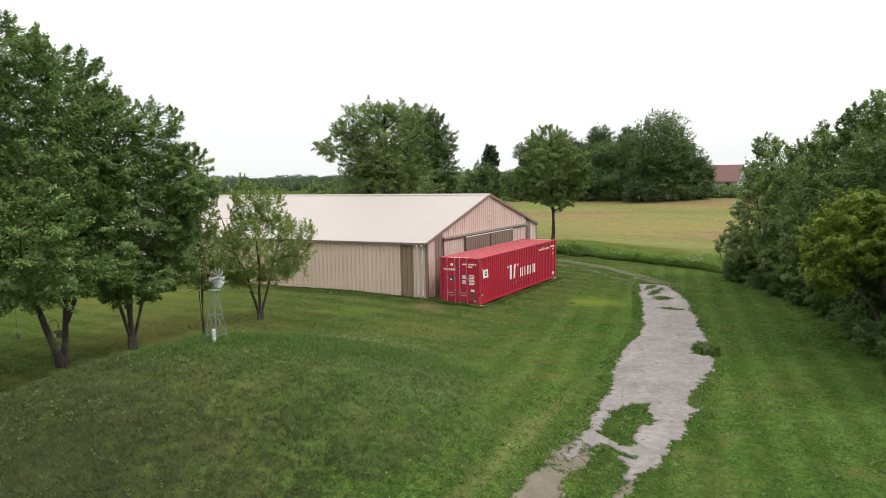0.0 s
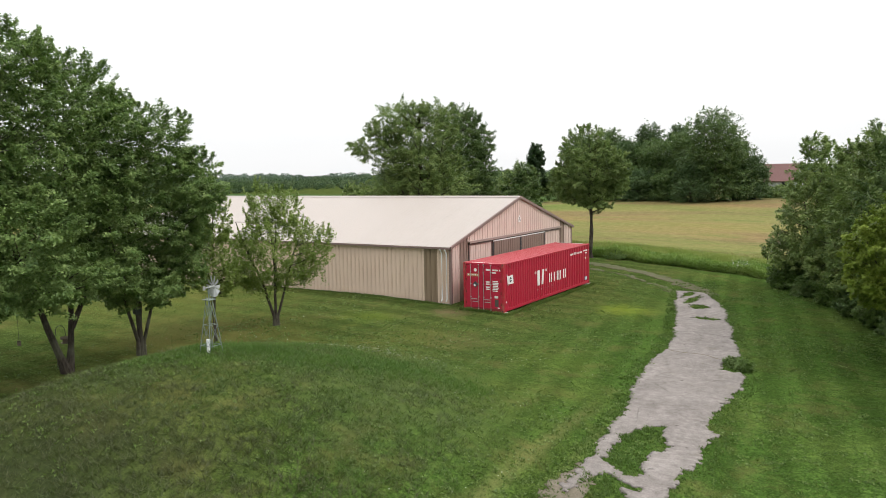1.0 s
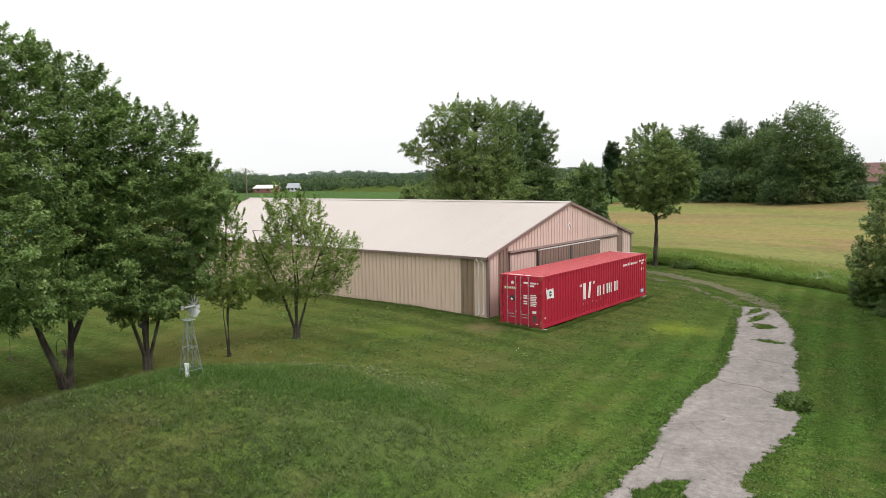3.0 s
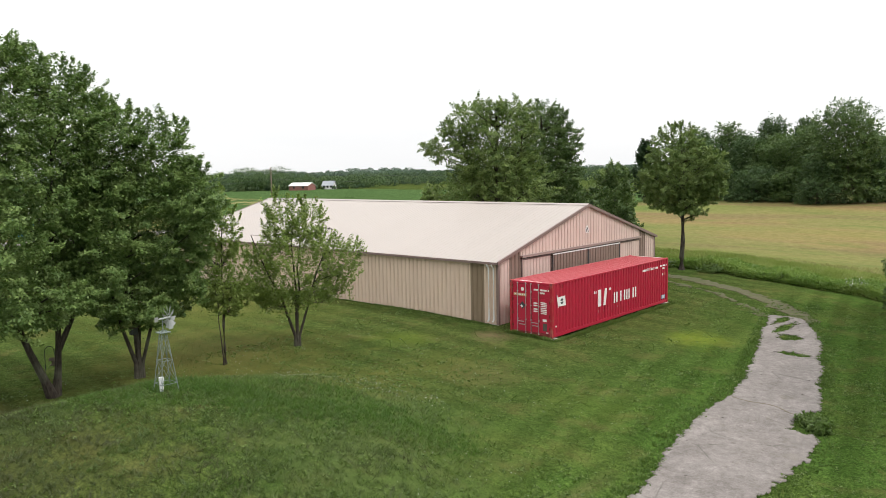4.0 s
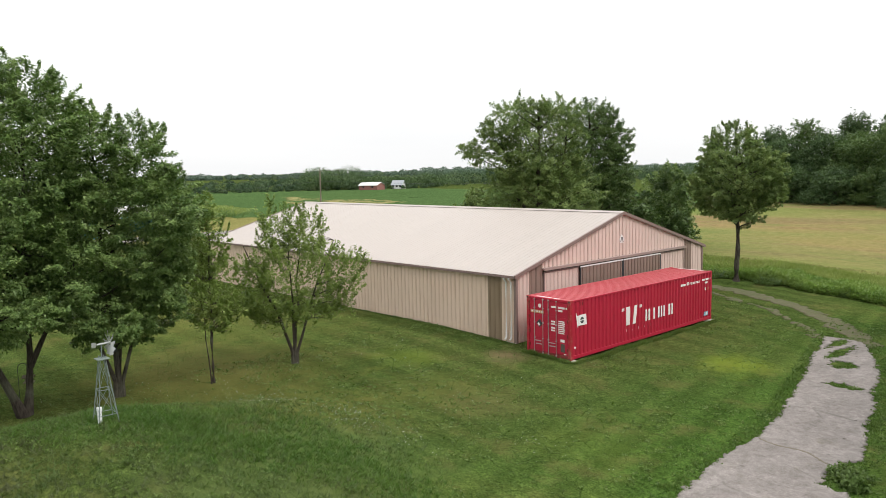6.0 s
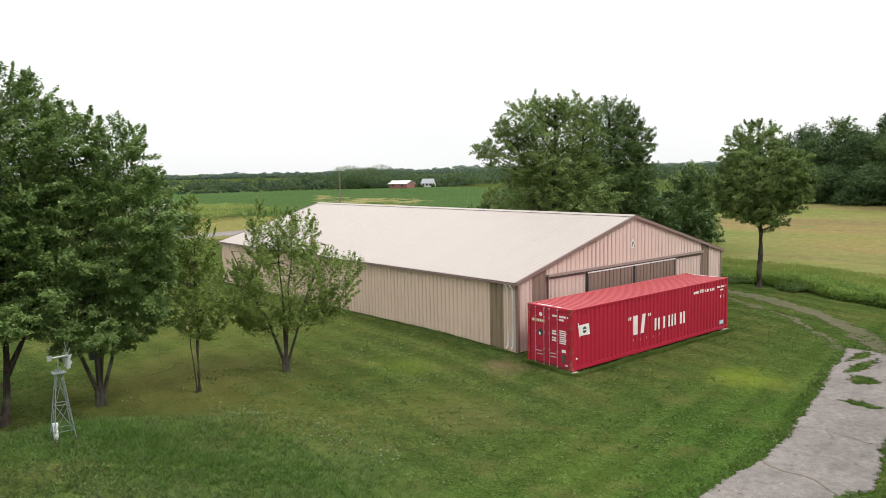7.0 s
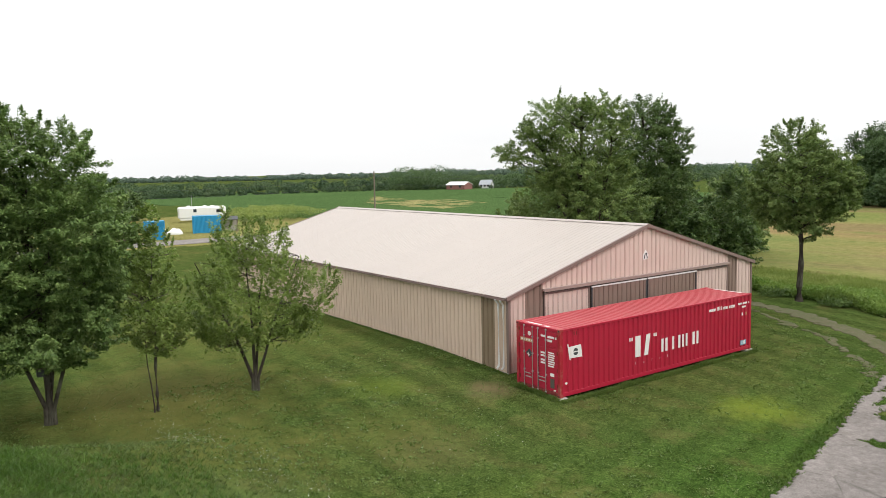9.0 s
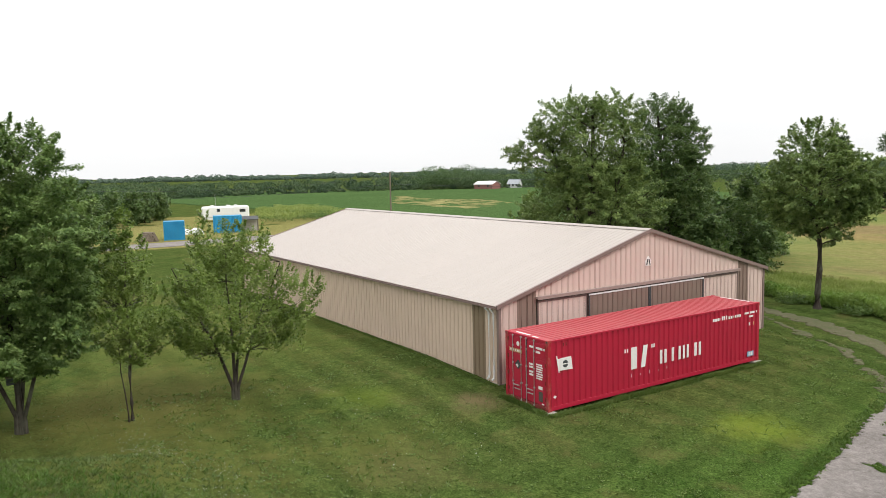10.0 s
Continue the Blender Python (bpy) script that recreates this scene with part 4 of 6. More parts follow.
block(11.38, 11.82, 0.27, 0.49, STICKER), side_shape([(11.48, 0.30), (11.54, 0.30), (11.54, 0.46), (11.48, 0.46)], MARK, 0.008), side_shape([(11.6, 0.30), (11.74, 0.30), (11.74, 0.46), (11.6, 0.46)], MARK, 0.008)
side_shape([(0.42, 1.88), (1.10, 1.90), (1.17, 1.42), (0.52, 1.44)], MARK, 0.004, "white flag-shaped marking")
side_shape([(0.38, 2.0), (0.43, 2.0), (0.55, 1.38), (0.50, 1.38)], MARK, 0.006)
side_shape([(0.82 + 0.13 * math.cos(k * math.pi / 6), 1.66 + 0.14 * math.sin(k * math.pi / 6)) for k in range(12)], INK, 0.008)
block(0.78, 0.86, 1.56, 1.76), side_shape([(0.66, 1.64), (0.98, 1.64), (0.98, 1.68), (0.66, 1.68)], MARK, 0.012)
for i in range(5):
    block(4.2 + i * 0.5, 4.215 + i * 0.5, 0.58, 0.70 - 0.05 * (i % 2))
side_shape([(0.24, 0.52), (0.32, 0.46), (0.40, 0.52), (0.32, 0.58)], MARK)
block(0.72, 0.76, 2.30, 2.44, RUST), block(0.84, 0.88, 2.30, 2.44, RUST)
for x0, x1, y0 in ((-2.0, -1.2, 0.45), (-1.0, -0.7, 0.4)):
    part("roof_marking", boxed(x0, x1, y0 - 0.3, y0 - 0.2, CH - 0.0078, CH - 0.004), MARK, box_c)
part("roof_marking", boxed(-1.9, -0.4, CL - 0.22, CL - 0.12, CH - 0.0078, CH - 0.004), MARK, box_c, "white roof marking")
blk = thing("concrete_block", pose(-18.1, 34.1, 0), "weathered concrete block under the container corner", "block", "container blocks")
g = float(land(-18.1, 34.1))
part("block", boxed(-0.30, 0.20, -0.26, 0.22, g - 0.05, 0.138, bevel=0.015), BLOCK, blk)
for x, y in ((-20.44, 34.1), (-18.1, 46.05), (-20.35, 46.05)):
    copy_thing(blk, pose(x, y, 0))


# ---- trees ----
def spray(name, pos, axis, up, size, rng, mat, wide):
    """Pointed leaves at the places, along axis and facing up."""
    n = len(pos)
    side = unit(np.cross(axis, up))
    nrm = np.cross(side, axis)
    s = size * rng.uniform(0.6, 1.35, size=(n, 1))
    co = np.empty((n, 3, 3))
    co[:, 0] = pos + axis * s * 0.62 - nrm * s * 0.12
    co[:, 1] = pos - axis * s * 0.38 + side * s * wide / 2
    co[:, 2] = pos - axis * s * 0.38 - side * s * wide / 2
    return raw_mesh(name, co.reshape(-1, 3), np.arange(n * 3).reshape(-1, 3), mat)


def grow(name, label, at, blobs, leaf, bark, n, size, stems, seed, group="", lobe=0.85, limbs=26, limb_r=0.055, category="tree", fill=0.12, rise=0.28, plume=0.17, reach=1.85, wide=0.72, dense=1.0, gap=1.0):
    """A tree or shrub: bent tapering stems, limbs, leafy shoots that grow out of a lobed crown and end in flat plumes, and sparser leaves inside."""
    rng = np.random.default_rng(seed)
    n, size = int(n * 1.9 * dense), size * 0.84
    gx, gy = at
    t = thing(name, pose(gx, gy, float(land(gx, gy)) - 0.05), label, category, group)
    B = np.array(blobs, float)
    area = 12.6 * (B[:, 3] * B[:, 4] * B[:, 5]) ** (2 / 3)
    count = np.maximum(8, area / (lobe * gap) ** 2).astype(int)
    tips, ways = [], []
    for q, c in zip(B, count):
        d = unit(rng.normal(size=(c, 3)))
        knob = unit(rng.normal(size=(16, 3)))
        bulge = np.clip(((d @ knob.T).max(1) - 0.72) / 0.28, 0, 1)
        far = (0.93 + 0.3 * bulge) * rng.uniform(0.8, 1.08, c) * np.where(rng.random(c) < 0.1, 1.13, 1.0)
        far = np.minimum(far, 1.29)
        tips.append(q[:3] + d * q[3:6] * far[:, None])
        ways.append(d)
    own = np.repeat(np.arange(len(B)), count)
    tips, ways = np.concatenate(tips), np.concatenate(ways)
    # shoots that would end inside another part of the crown are left out
    deep = np.zeros(len(tips), bool)
    for k, q in enumerate(B):
        deep |= ((((tips - q[:3]) / q[3:6]) ** 2).sum(1) < 0.42) & (own != k)
    tips, ways = tips[~deep], ways[~deep]
    m = len(tips)
    tips[:, 2] = np.maximum(tips[:, 2], 0.2)
    way = unit(ways * np.array((1, 1, 0.7)) + np.array((0, 0, rise)) + rng.normal(size=(m, 3)) * 0.3)
    long = lobe * reach * rng.uniform(0.6, 1.3, m)
    foot = tips - way * long[:, None]
    bm = bmesh.new()
    knots = []
    for pts, r0, r1 in stems:
        k = len(pts)
        q = [Vector(p) for p in pts]
        rr = [r0 + (r1 - r0) * i / (k - 1) for i in range(k)]
        rr[0] *= 1.35
        tube(bm, q, rr, 9)
        for i in range(1, k):
            for f in (0.0, 0.5):
                knots.append((q[i - 1].lerp(q[i], f + 0.5), rr[i]))
    top = max(k[0].z for k in knots)
    knots = [k for k in knots if k[0].z > 0.3 * top]
    for i in rng.permutation(m)[:limbs]:
        c = Vector(tips[i] - way[i] * long[i] * 0.5)
        p, rr = min(knots, key=lambda k: (k[0] - c).length + 2.2 * max(0, k[0].z - c.z + 0.35 * math.hypot(k[0].x - c.x, k[0].y - c.y)))
        mid = p.lerp(Vector(foot[i]), 0.6) + Vector((rng.normal() * 0.12, rng.normal() * 0.12, -0.03 * (c - p).length))
        a = min(limb_r, rr * 0.75)
        tube(bm, [p, p.lerp(mid, 0.5) + Vector((0, 0, 0.03)), mid, mid.lerp(c, 0.55), c], [a, a * 0.8, a * 0.6, a * 0.4, a * 0.15], 5)
    part("trunk", bm, bark, t)
    # leaves along the shoots
    n_in = int(n * fill)
    n_out = n - n_in
    k = rng.integers(0, m, n_out)
    f = np.power(rng.random((n_out, 1)), 0.6)
    flat = unit(np.cross(way[k], np.array((0, 0, 1.0))) + 1e-4)
    lat = rng.normal(size=(n_out, 1)) * plume * long[k][:, None] * (1.2 - 0.75 * f)
    sag = -0.16 * np.abs(lat) - 0.05 * f * long[k][:, None]
    pos = foot[k] + way[k] * f * long[k][:, None] + flat * lat + np.array((0, 0, 1.0)) * (sag + rng.normal(size=(n_out, 1)) * size * 0.5)
    axis = unit(way[k] * 0.6 + flat * np.sign(lat) * 0.7 + rng.normal(size=(n_out, 3)) * 0.45 - np.array((0, 0, 0.25)))
    up = unit(np.array((0, 0, 1.0)) + way[k] * 0.35 + rng.normal(size=(n_out, 3)) * 0.42)
    # sparser leaves within
    vol = B[:, 3] * B[:, 4] * B[:, 5]
    w = rng.choice(len(B), n_in, p=vol / vol.sum())
    core = B[w, :3] + unit(rng.normal(size=(n_in, 3))) * B[w, 3:6] * np.power(rng.random((n_in, 1)), 0.45) * 0.8
    pos = np.concatenate((pos, core))
    axis = np.concatenate((axis, unit(rng.normal(size=(n_in, 3)))))
    up = np.concatenate((up, unit(rng.normal(size=(n_in, 3)) + np.array((0, 0, 0.6)))))
    pos[:, 2] = np.maximum(pos[:, 2], 0.12)
    ob = new("crown", spray("crown", pos, axis, up, size, rng, leaf, wide))
    ob.parent = t
    return t


def lean(x, y, h, dx=0.0, dy=0.0, n=5, wob=0.12, seed=0):
    """Points of a stem that rises h and leans by dx, dy."""
    r = random.Random(seed)
    up = [0.0, 0.1] + [0.1 + 0.9 * i / (n - 1) for i in range(1, n)]
    return [(x + dx * max(0, (f - 0.08) / 0.92) ** 1.1 + (r.uniform(-wob, wob) if f > 0.1 else 0), y + dy * max(0, (f - 0.08) / 0.92) ** 1.1 + (r.uniform(-wob, wob) if f > 0.1 else 0), h * f) for f in up]


ROW = "trees along the lawn"
# two-stemmed maple with a low fork
grow("maple_tree", "large dark green maple with a forked trunk", (-26.6, 15.05),
     [(-0.3, -1.2, 6.2, 2.9, 3.3, 3.0), (0.3, -0.1, 8.9, 2.6, 2.9, 2.7), (1.9, -2.6, 5.2, 2.0, 2.0, 2.0), (-1.6, 1.0, 7.0, 2.3, 2.0, 2.8), (0.8, 1.2, 5.0, 1.8, 1.5, 1.8), (0.1, -0.2, 11.5, 1.0, 1.1, 0.9), (0.2, -2.1, 11.2, 1.6, 1.8, 1.6), (0.3, 0.9, 10.2, 1.6, 1.4, 1.3), (1.2, -1.6, 3.9, 2.4, 2.8, 0.9), (-0.5, -2.6, 8.4, 2.4, 2.6, 2.6)],
     MAPLE, BARK, 108000, 0.122, [([(0.05, -0.05, 0), (0.1, -0.3, 0.7), (0.2, -0.75, 1.8), (0.35, -1.25, 3.2), (0.5, -2.1, 5.2), (0.6, -3.1, 8.0)], 0.165, 0.04), ([(0, 0.08, 0), (-0.05, 0.22, 0.9), (0.0, 0.3, 2.2), (-0.1, 0.35, 4.0), (-0.2, 0.5, 7.0), (-0.2, 0.7, 10.5)], 0.14, 0.035), ([(0, 0.28, 1.7), (0.1, 0.8, 2.8), (0.1, 1.6, 4.6), (0.2, 2.1, 6.0)], 0.09, 0.04)], 11, ROW, 0.6, 80)
grow("maple_tree", "large green maple with several slender trunks", (-26.5, 18.2),
     [(0.0, 0.2, 6.0, 2.4, 2.5, 2.9), (-0.1, -0.4, 8.5, 1.6, 1.7, 2.4), (1.0, 1.3, 5.6, 1.6, 1.4, 2.3), (2.2, 1.2, 7.0, 1.4, 1.2, 1.5), (0.7, 0.9, 8.5, 1.5, 1.3, 1.7), (0.2, 0.2, 3.3, 2.3, 2.0, 1.2), (-1.4, -0.8, 6.3, 2.0, 2.0, 2.5)],
     MAPLE, BARK, 86000, 0.117, [(lean(0, 0, 9.5, -0.2, -0.3, 6, 0.15, 3), 0.12, 0.035), (lean(0.0, -0.1, 6.5, 0.9, -1.8, 5, 0.15, 4), 0.09, 0.03), (lean(0.05, 0.1, 6.0, 0.2, 1.4, 5, 0.15, 5), 0.08, 0.03), (lean(-0.05, 0.0, 6.5, -1.0, 0.5, 5, 0.15, 6), 0.1, 0.035)], 12, ROW, 0.55, 70)
grow("maple_tree", "dark green maple at the end of the row", (-27.6, 10.4),
     [(0, 0, 7.0, 2.9, 2.9, 3.6), (0.5, -0.2, 10.0, 1.9, 1.9, 2.5), (0.6, 1.2, 4.6, 2.0, 1.8, 1.6)],
     MAPLE, BARK, 36000, 0.155, [(lean(0, 0, 9.5, 0.3, 0.2, 6, 0.2, 7), 0.2, 0.05), (lean(0, 0, 7.0, 0.8, 1.6, 5, 0.15, 8), 0.13, 0.04)], 13, ROW, 0.65, 40)
grow("sapling_tree", "slender young tree with light green leaves", (-25.9, 21.6),
     [(0, 0, 3.9, 1.15, 1.25, 1.4), (0.1, 0.1, 5.6, 0.8, 0.85, 1.2), (0, 0.1, 7.0, 0.36, 0.4, 0.7), (0.2, 0.4, 3.1, 0.9, 0.9, 0.7)],
     YOUNG, BARK, 9500, 0.115, [(lean(0, 0, 6.6, 0.05, 0.1, 7, 0.08, 9), 0.07, 0.015), (lean(0.1, -0.14, 3.4, 0.1, -0.3, 5, 0.05, 10), 0.03, 0.01)], 14, ROW, 0.34, 90, 0.02, rise=0.8, plume=0.13, gap=1.15, fill=0.08)
grow("young_tree", "many-stemmed young tree with thin light foliage", (-25.85, 25.3),
     [(0.1, 0.1, 3.9, 1.6, 2.1, 1.8), (0.8, 2.1, 4.1, 0.9, 1.2, 0.9), (-0.3, -1.5, 3.8, 0.9, 1.0, 1.2), (0.0, -0.4, 5.9, 0.9, 1.1, 0.9), (0.1, 0.9, 5.8, 0.7, 0.9, 1.0), (0.3, 1.4, 2.9, 1.1, 1.2, 0.5), (-0.2, -1.3, 3.0, 1.1, 1.2, 0.6), (-0.1, -1.0, 6.5, 0.45, 0.5, 0.7)],
     YOUNG, BARK, 18000, 0.12, [(lean(0, 0, 5.6, 0.1, -0.2, 6, 0.1, 11), 0.085, 0.015), (lean(0.05, 0.05, 5.2, 0.5, 1.7, 6, 0.08, 12), 0.07, 0.015), (lean(-0.05, -0.05, 5.2, -0.3, -1.9, 6, 0.08, 13), 0.085, 0.015), (lean(0, 0, 5.4, -0.6, 0.8, 6, 0.08, 14), 0.07, 0.015)], 15, ROW, 0.4, 150, 0.013, rise=1.1, plume=0.11, reach=2.4, gap=1.1, fill=0.06)

# tall trees behind the barn
BACK = "tall trees behind the barn"
grow("cottonwood_tree", "tall spreading green tree with an open crown", (-36.6, 54.6),
     [(-0.2, -0.2, 9.2, 3.3, 3.2, 3.2), (-1.5, -1.2, 12.1, 2.1, 2.1, 1.5), (0.9, 0.4, 12.0, 1.9, 1.9, 1.5), (-3.8, -3.4, 9.4, 1.3, 1.2, 1.0), (-2.9, -2.4, 10.9, 1.3, 1.3, 1.2), (0.8, 0.8, 6.0, 3.4, 3.2, 2.4), (-2.6, -1.6, 5.4, 2.4, 2.3, 2.2), (-1.2, -0.9, 8.4, 2.5, 2.5, 2.6)],
     ASH_LEAF, BARK, 52000, 0.17, [(lean(0, 0, 12, -0.3, -0.5, 6, 0.3, 15), 0.4, 0.08), (lean(0, 0, 9.5, -2.4, -1.8, 5, 0.2, 16), 0.24, 0.06), (lean(0, 0.2, 10, 1.2, 1.4, 5, 0.2, 17), 0.25, 0.06)], 21, BACK, 0.66, 90, 0.08, gap=1.05, fill=0.18)
grow("cottonwood_tree", "tall dense dark green tree", (-37.2, 61.9),
     [(0, 0.3, 9.2, 2.8, 2.8, 3.2), (-0.3, 0.6, 12.1, 2.2, 2.2, 1.5), (1.2, 0.9, 7.0, 2.2, 2.2, 2.7), (1.2, 1.2, 10.2, 1.8, 1.8, 1.8), (0.2, -0.4, 5.4, 3.0, 3.0, 2.4), (-0.6, -3.4, 7.4, 2.2, 2.2, 2.4), (0.4, -1.9, 7.4, 2.2, 2.2, 2.8), (0.2, -3.4, 5.4, 2.6, 2.6, 2.8)],
     DEEP, BARK, 56000, 0.17, [(lean(0, 0, 12, 0.2, -0.3, 6, 0.3, 18), 0.36, 0.08), (lean(0, 0, 9.0, 1.4, 1.2, 5, 0.2, 19), 0.2, 0.06)], 22, BACK, 0.66, 90, 0.09, fill=0.2)
grow("ash_tree", "single round-crowned ash with a straight trunk", (-22.7, 58.6),
     [(0, 0, 7.2, 2.6, 2.6, 2.1), (-0.4, -0.2, 9.0, 1.9, 1.9, 1.7), (1.6, 0.8, 7.6, 1.3, 1.3, 1.8), (-1.8, -1.2, 6.8, 1.2, 1.2, 1.3), (1.5, 0.7, 6.0, 1.4, 1.3, 0.9), (0.1, 0, 5.0, 1.7, 1.7, 0.95), (-1.3, -0.8, 5.4, 1.3, 1.3, 0.9)],
     ASH_LEAF, BARK, 42000, 0.15, [(lean(0, 0, 9.4, -0.1, -0.1, 7, 0.1, 20), 0.21, 0.05)], 23, BACK, 0.48, 100, 0.04, gap=1.1, fill=0.08)
for i, (x, y, h, w) in enumerate(((-32.4, 66.0, 8.4, 2.3), (-38.4, 76.5, 8.0, 2.2), (-36.4, 72.0, 8.4, 2.5), (-32.0, 60.6, 5.4, 2.0), (-46.6, 57.0, 6.6, 2.0), (-43.0, 60.0, 6.0, 2.3), (-40.5, 70.0, 8.4, 2.6))):
    grow("small_tree", "small leafy tree in the thicket behind the barn", (x, y), [(0, 0, h * 0.5, w * 0.9, w * 0.9, h * 0.36), (0.3, 0.2, h * 0.78, w * 0.5, w * 0.5, h * 0.18), (-0.4, 0.5, h * 0.28, w, w, h * 0.22)],
         ASH_LEAF if i % 3 else DEEP, BARK, 10500, 0.24, [(lean(0, 0, h * 0.8, 0.2, 0.2, 5, 0.15, 30 + i), 0.13, 0.03)], 40 + i, "thicket trees", 0.6, 26, 0.05)
grow("pine_tree", "dark upright pine above the thicket", (-57.0, 121.0), [(0, 0, 4.0, 2.2, 2.2, 2.8), (0, 0, 7.6, 1.8, 1.8, 1.5), (0.3, 0, 9.3, 1.3, 1.3, 1.2)], FIR, BARK, 12000, 0.3, [(lean(0, 0, 10.0, 0, 0, 5, 0.1, 50), 0.22, 0.05)], 51, "", 0.8, 20)

# wood at the edge of the drive
WOODS = "trees of the wood beside the drive"
for i, (x, y, h, w, leaf) in enumerate(((-5.4, 53.4, 10.2, 2.7, ASH_LEAF), (-3.2, 49.6, 9.8, 2.3, ASH_LEAF), (-1.7, 46.0, 10.5, 2.4, ASH_LEAF), (-0.2, 42.4, 11.3, 2.4, DEEP), (1.0, 39.2, 11.9, 2.5, ASH_LEAF),
                                        (2.3, 36.0, 11.9, 2.5, DEEP), (1.0, 53.0, 11.2, 2.8, DEEP), (3.6, 46.5, 12.0, 2.9, DEEP), (5.0, 40.5, 12.6, 2.9, DEEP), (6.0, 33.4, 12.2, 2.6, DEEP))):
    grow("ash_tree", "leafy green tree at the edge of the wood", (x, y),
         [(0, 0, h * 0.45, w * 0.9, w * 0.9, h * 0.3), (0.2, 0.1, h * 0.72, w * 0.66, w * 0.66, h * 0.2), (-0.1, 0, h * 0.9, w * 0.34, w * 0.34, h * 0.09), (-0.3, -0.2, h * 0.25, w * 0.85, w * 0.85, h * 0.15)],
         leaf, BARK, 26000 if i < 6 else 9000, 0.165 if i < 6 else 0.24, [(lean(0, 0, h * 0.9, 0.2, 0.1, 6, 0.15, 60 + i), 0.16, 0.03), (lean(0, 0, h * 0.6, -0.7, -0.6, 5, 0.12, 70 + i), 0.1, 0.03)], 80 + i, WOODS, 0.52, 44, 0.045)
grow("box_elder_tree", "bushy yellow-green maple overhanging the lawn", (1.7, 33.9),
     [(-1.9, 0.0, 5.0, 1.9, 1.9, 1.6), (-1.4, -0.1, 6.3, 1.2, 1.3, 0.9), (-2.6, -0.5, 3.6, 1.1, 1.2, 0.9)], LIME, BARK, 30000, 0.15, [(lean(0, 0, 6.0, -1.5, 0, 5, 0.15, 90), 0.14, 0.04), (lean(0, 0, 4.0, -2.6, -0.6, 5, 0.12, 91), 0.09, 0.03)], 92, WOODS, 0.48, 40, 0.04)
grow("box_elder_tree", "bushy green maple overhanging the lawn", (3.9, 28.6),
     [(-0.3, 0, 4.0, 1.9, 2.0, 2.3), (0, 0, 6.6, 1.4, 1.4, 1.5), (-0.8, -0.6, 2.2, 1.4, 1.4, 1.1)], DEEP, BARK, 20000, 0.16, [(lean(0, 0, 7.0, -0.2, 0, 5, 0.15, 93), 0.14, 0.04)], 94, WOODS, 0.5, 30, 0.04)
for i, (x, y, h, w) in enumerate(((-6.2, 52.4, 2.2, 1.3), (-4.4, 49.9, 1.9, 1.3), (-2.8, 47.2, 2.2, 1.4), (-1.5, 44.4, 1.9, 1.3), (-0.2, 41.6, 2.1, 1.4), (0.9, 38.6, 2.0, 1.3), (1.3, 35.8, 2.3, 1.4), (2.0, 33.2, 2.3, 1.4), (2.8, 30.4, 2.1, 1.4), (3.4, 27.4, 2.1, 1.4))):
    grow("shrub", "dense shrub at the foot of the wood", (x - 0.7, y), [(0, 0, h * 0.4, w * 0.9, w * 0.9, h * 0.4), (0.3, 0.2, h * 0.7, w * 0.5, w * 0.5, h * 0.25)], DEEP if i % 2 else WEED, BARK, 5200, 0.13,
         [(lean(0, 0, h * 0.7, 0.2, 0.1, 4, 0.1, 100 + i), 0.04, 0.012)], 110 + i, "shrubs under the wood", 0.45, 10, 0.02, category="shrub")
grow("flowering_shrub", "shrub with white blossom in the weed strip", (-10.6, 57.6), [(0, 0, 0.7, 0.7, 0.7, 0.5)], PETAL, BARK, 90, 0.07, [(lean(0, 0, 0.8, 0.1, 0, 4, 0.05, 120), 0.03, 0.01)], 121, "", 0.3, 8, 0.015, category="shrub")
grow("sapling_tree", "small spindly sapling in the weed strip", (-9.4, 60.5), [(0, 0, 1.6, 0.5, 0.5, 0.6), (0.3, 0.1, 2.3, 0.4, 0.4, 0.4)], WEED, BARK, 600, 0.13, [(lean(0, 0, 2.2, 0.2, 0, 4, 0.05, 122), 0.03, 0.01)], 123, "", 0.3, 8, 0.015)

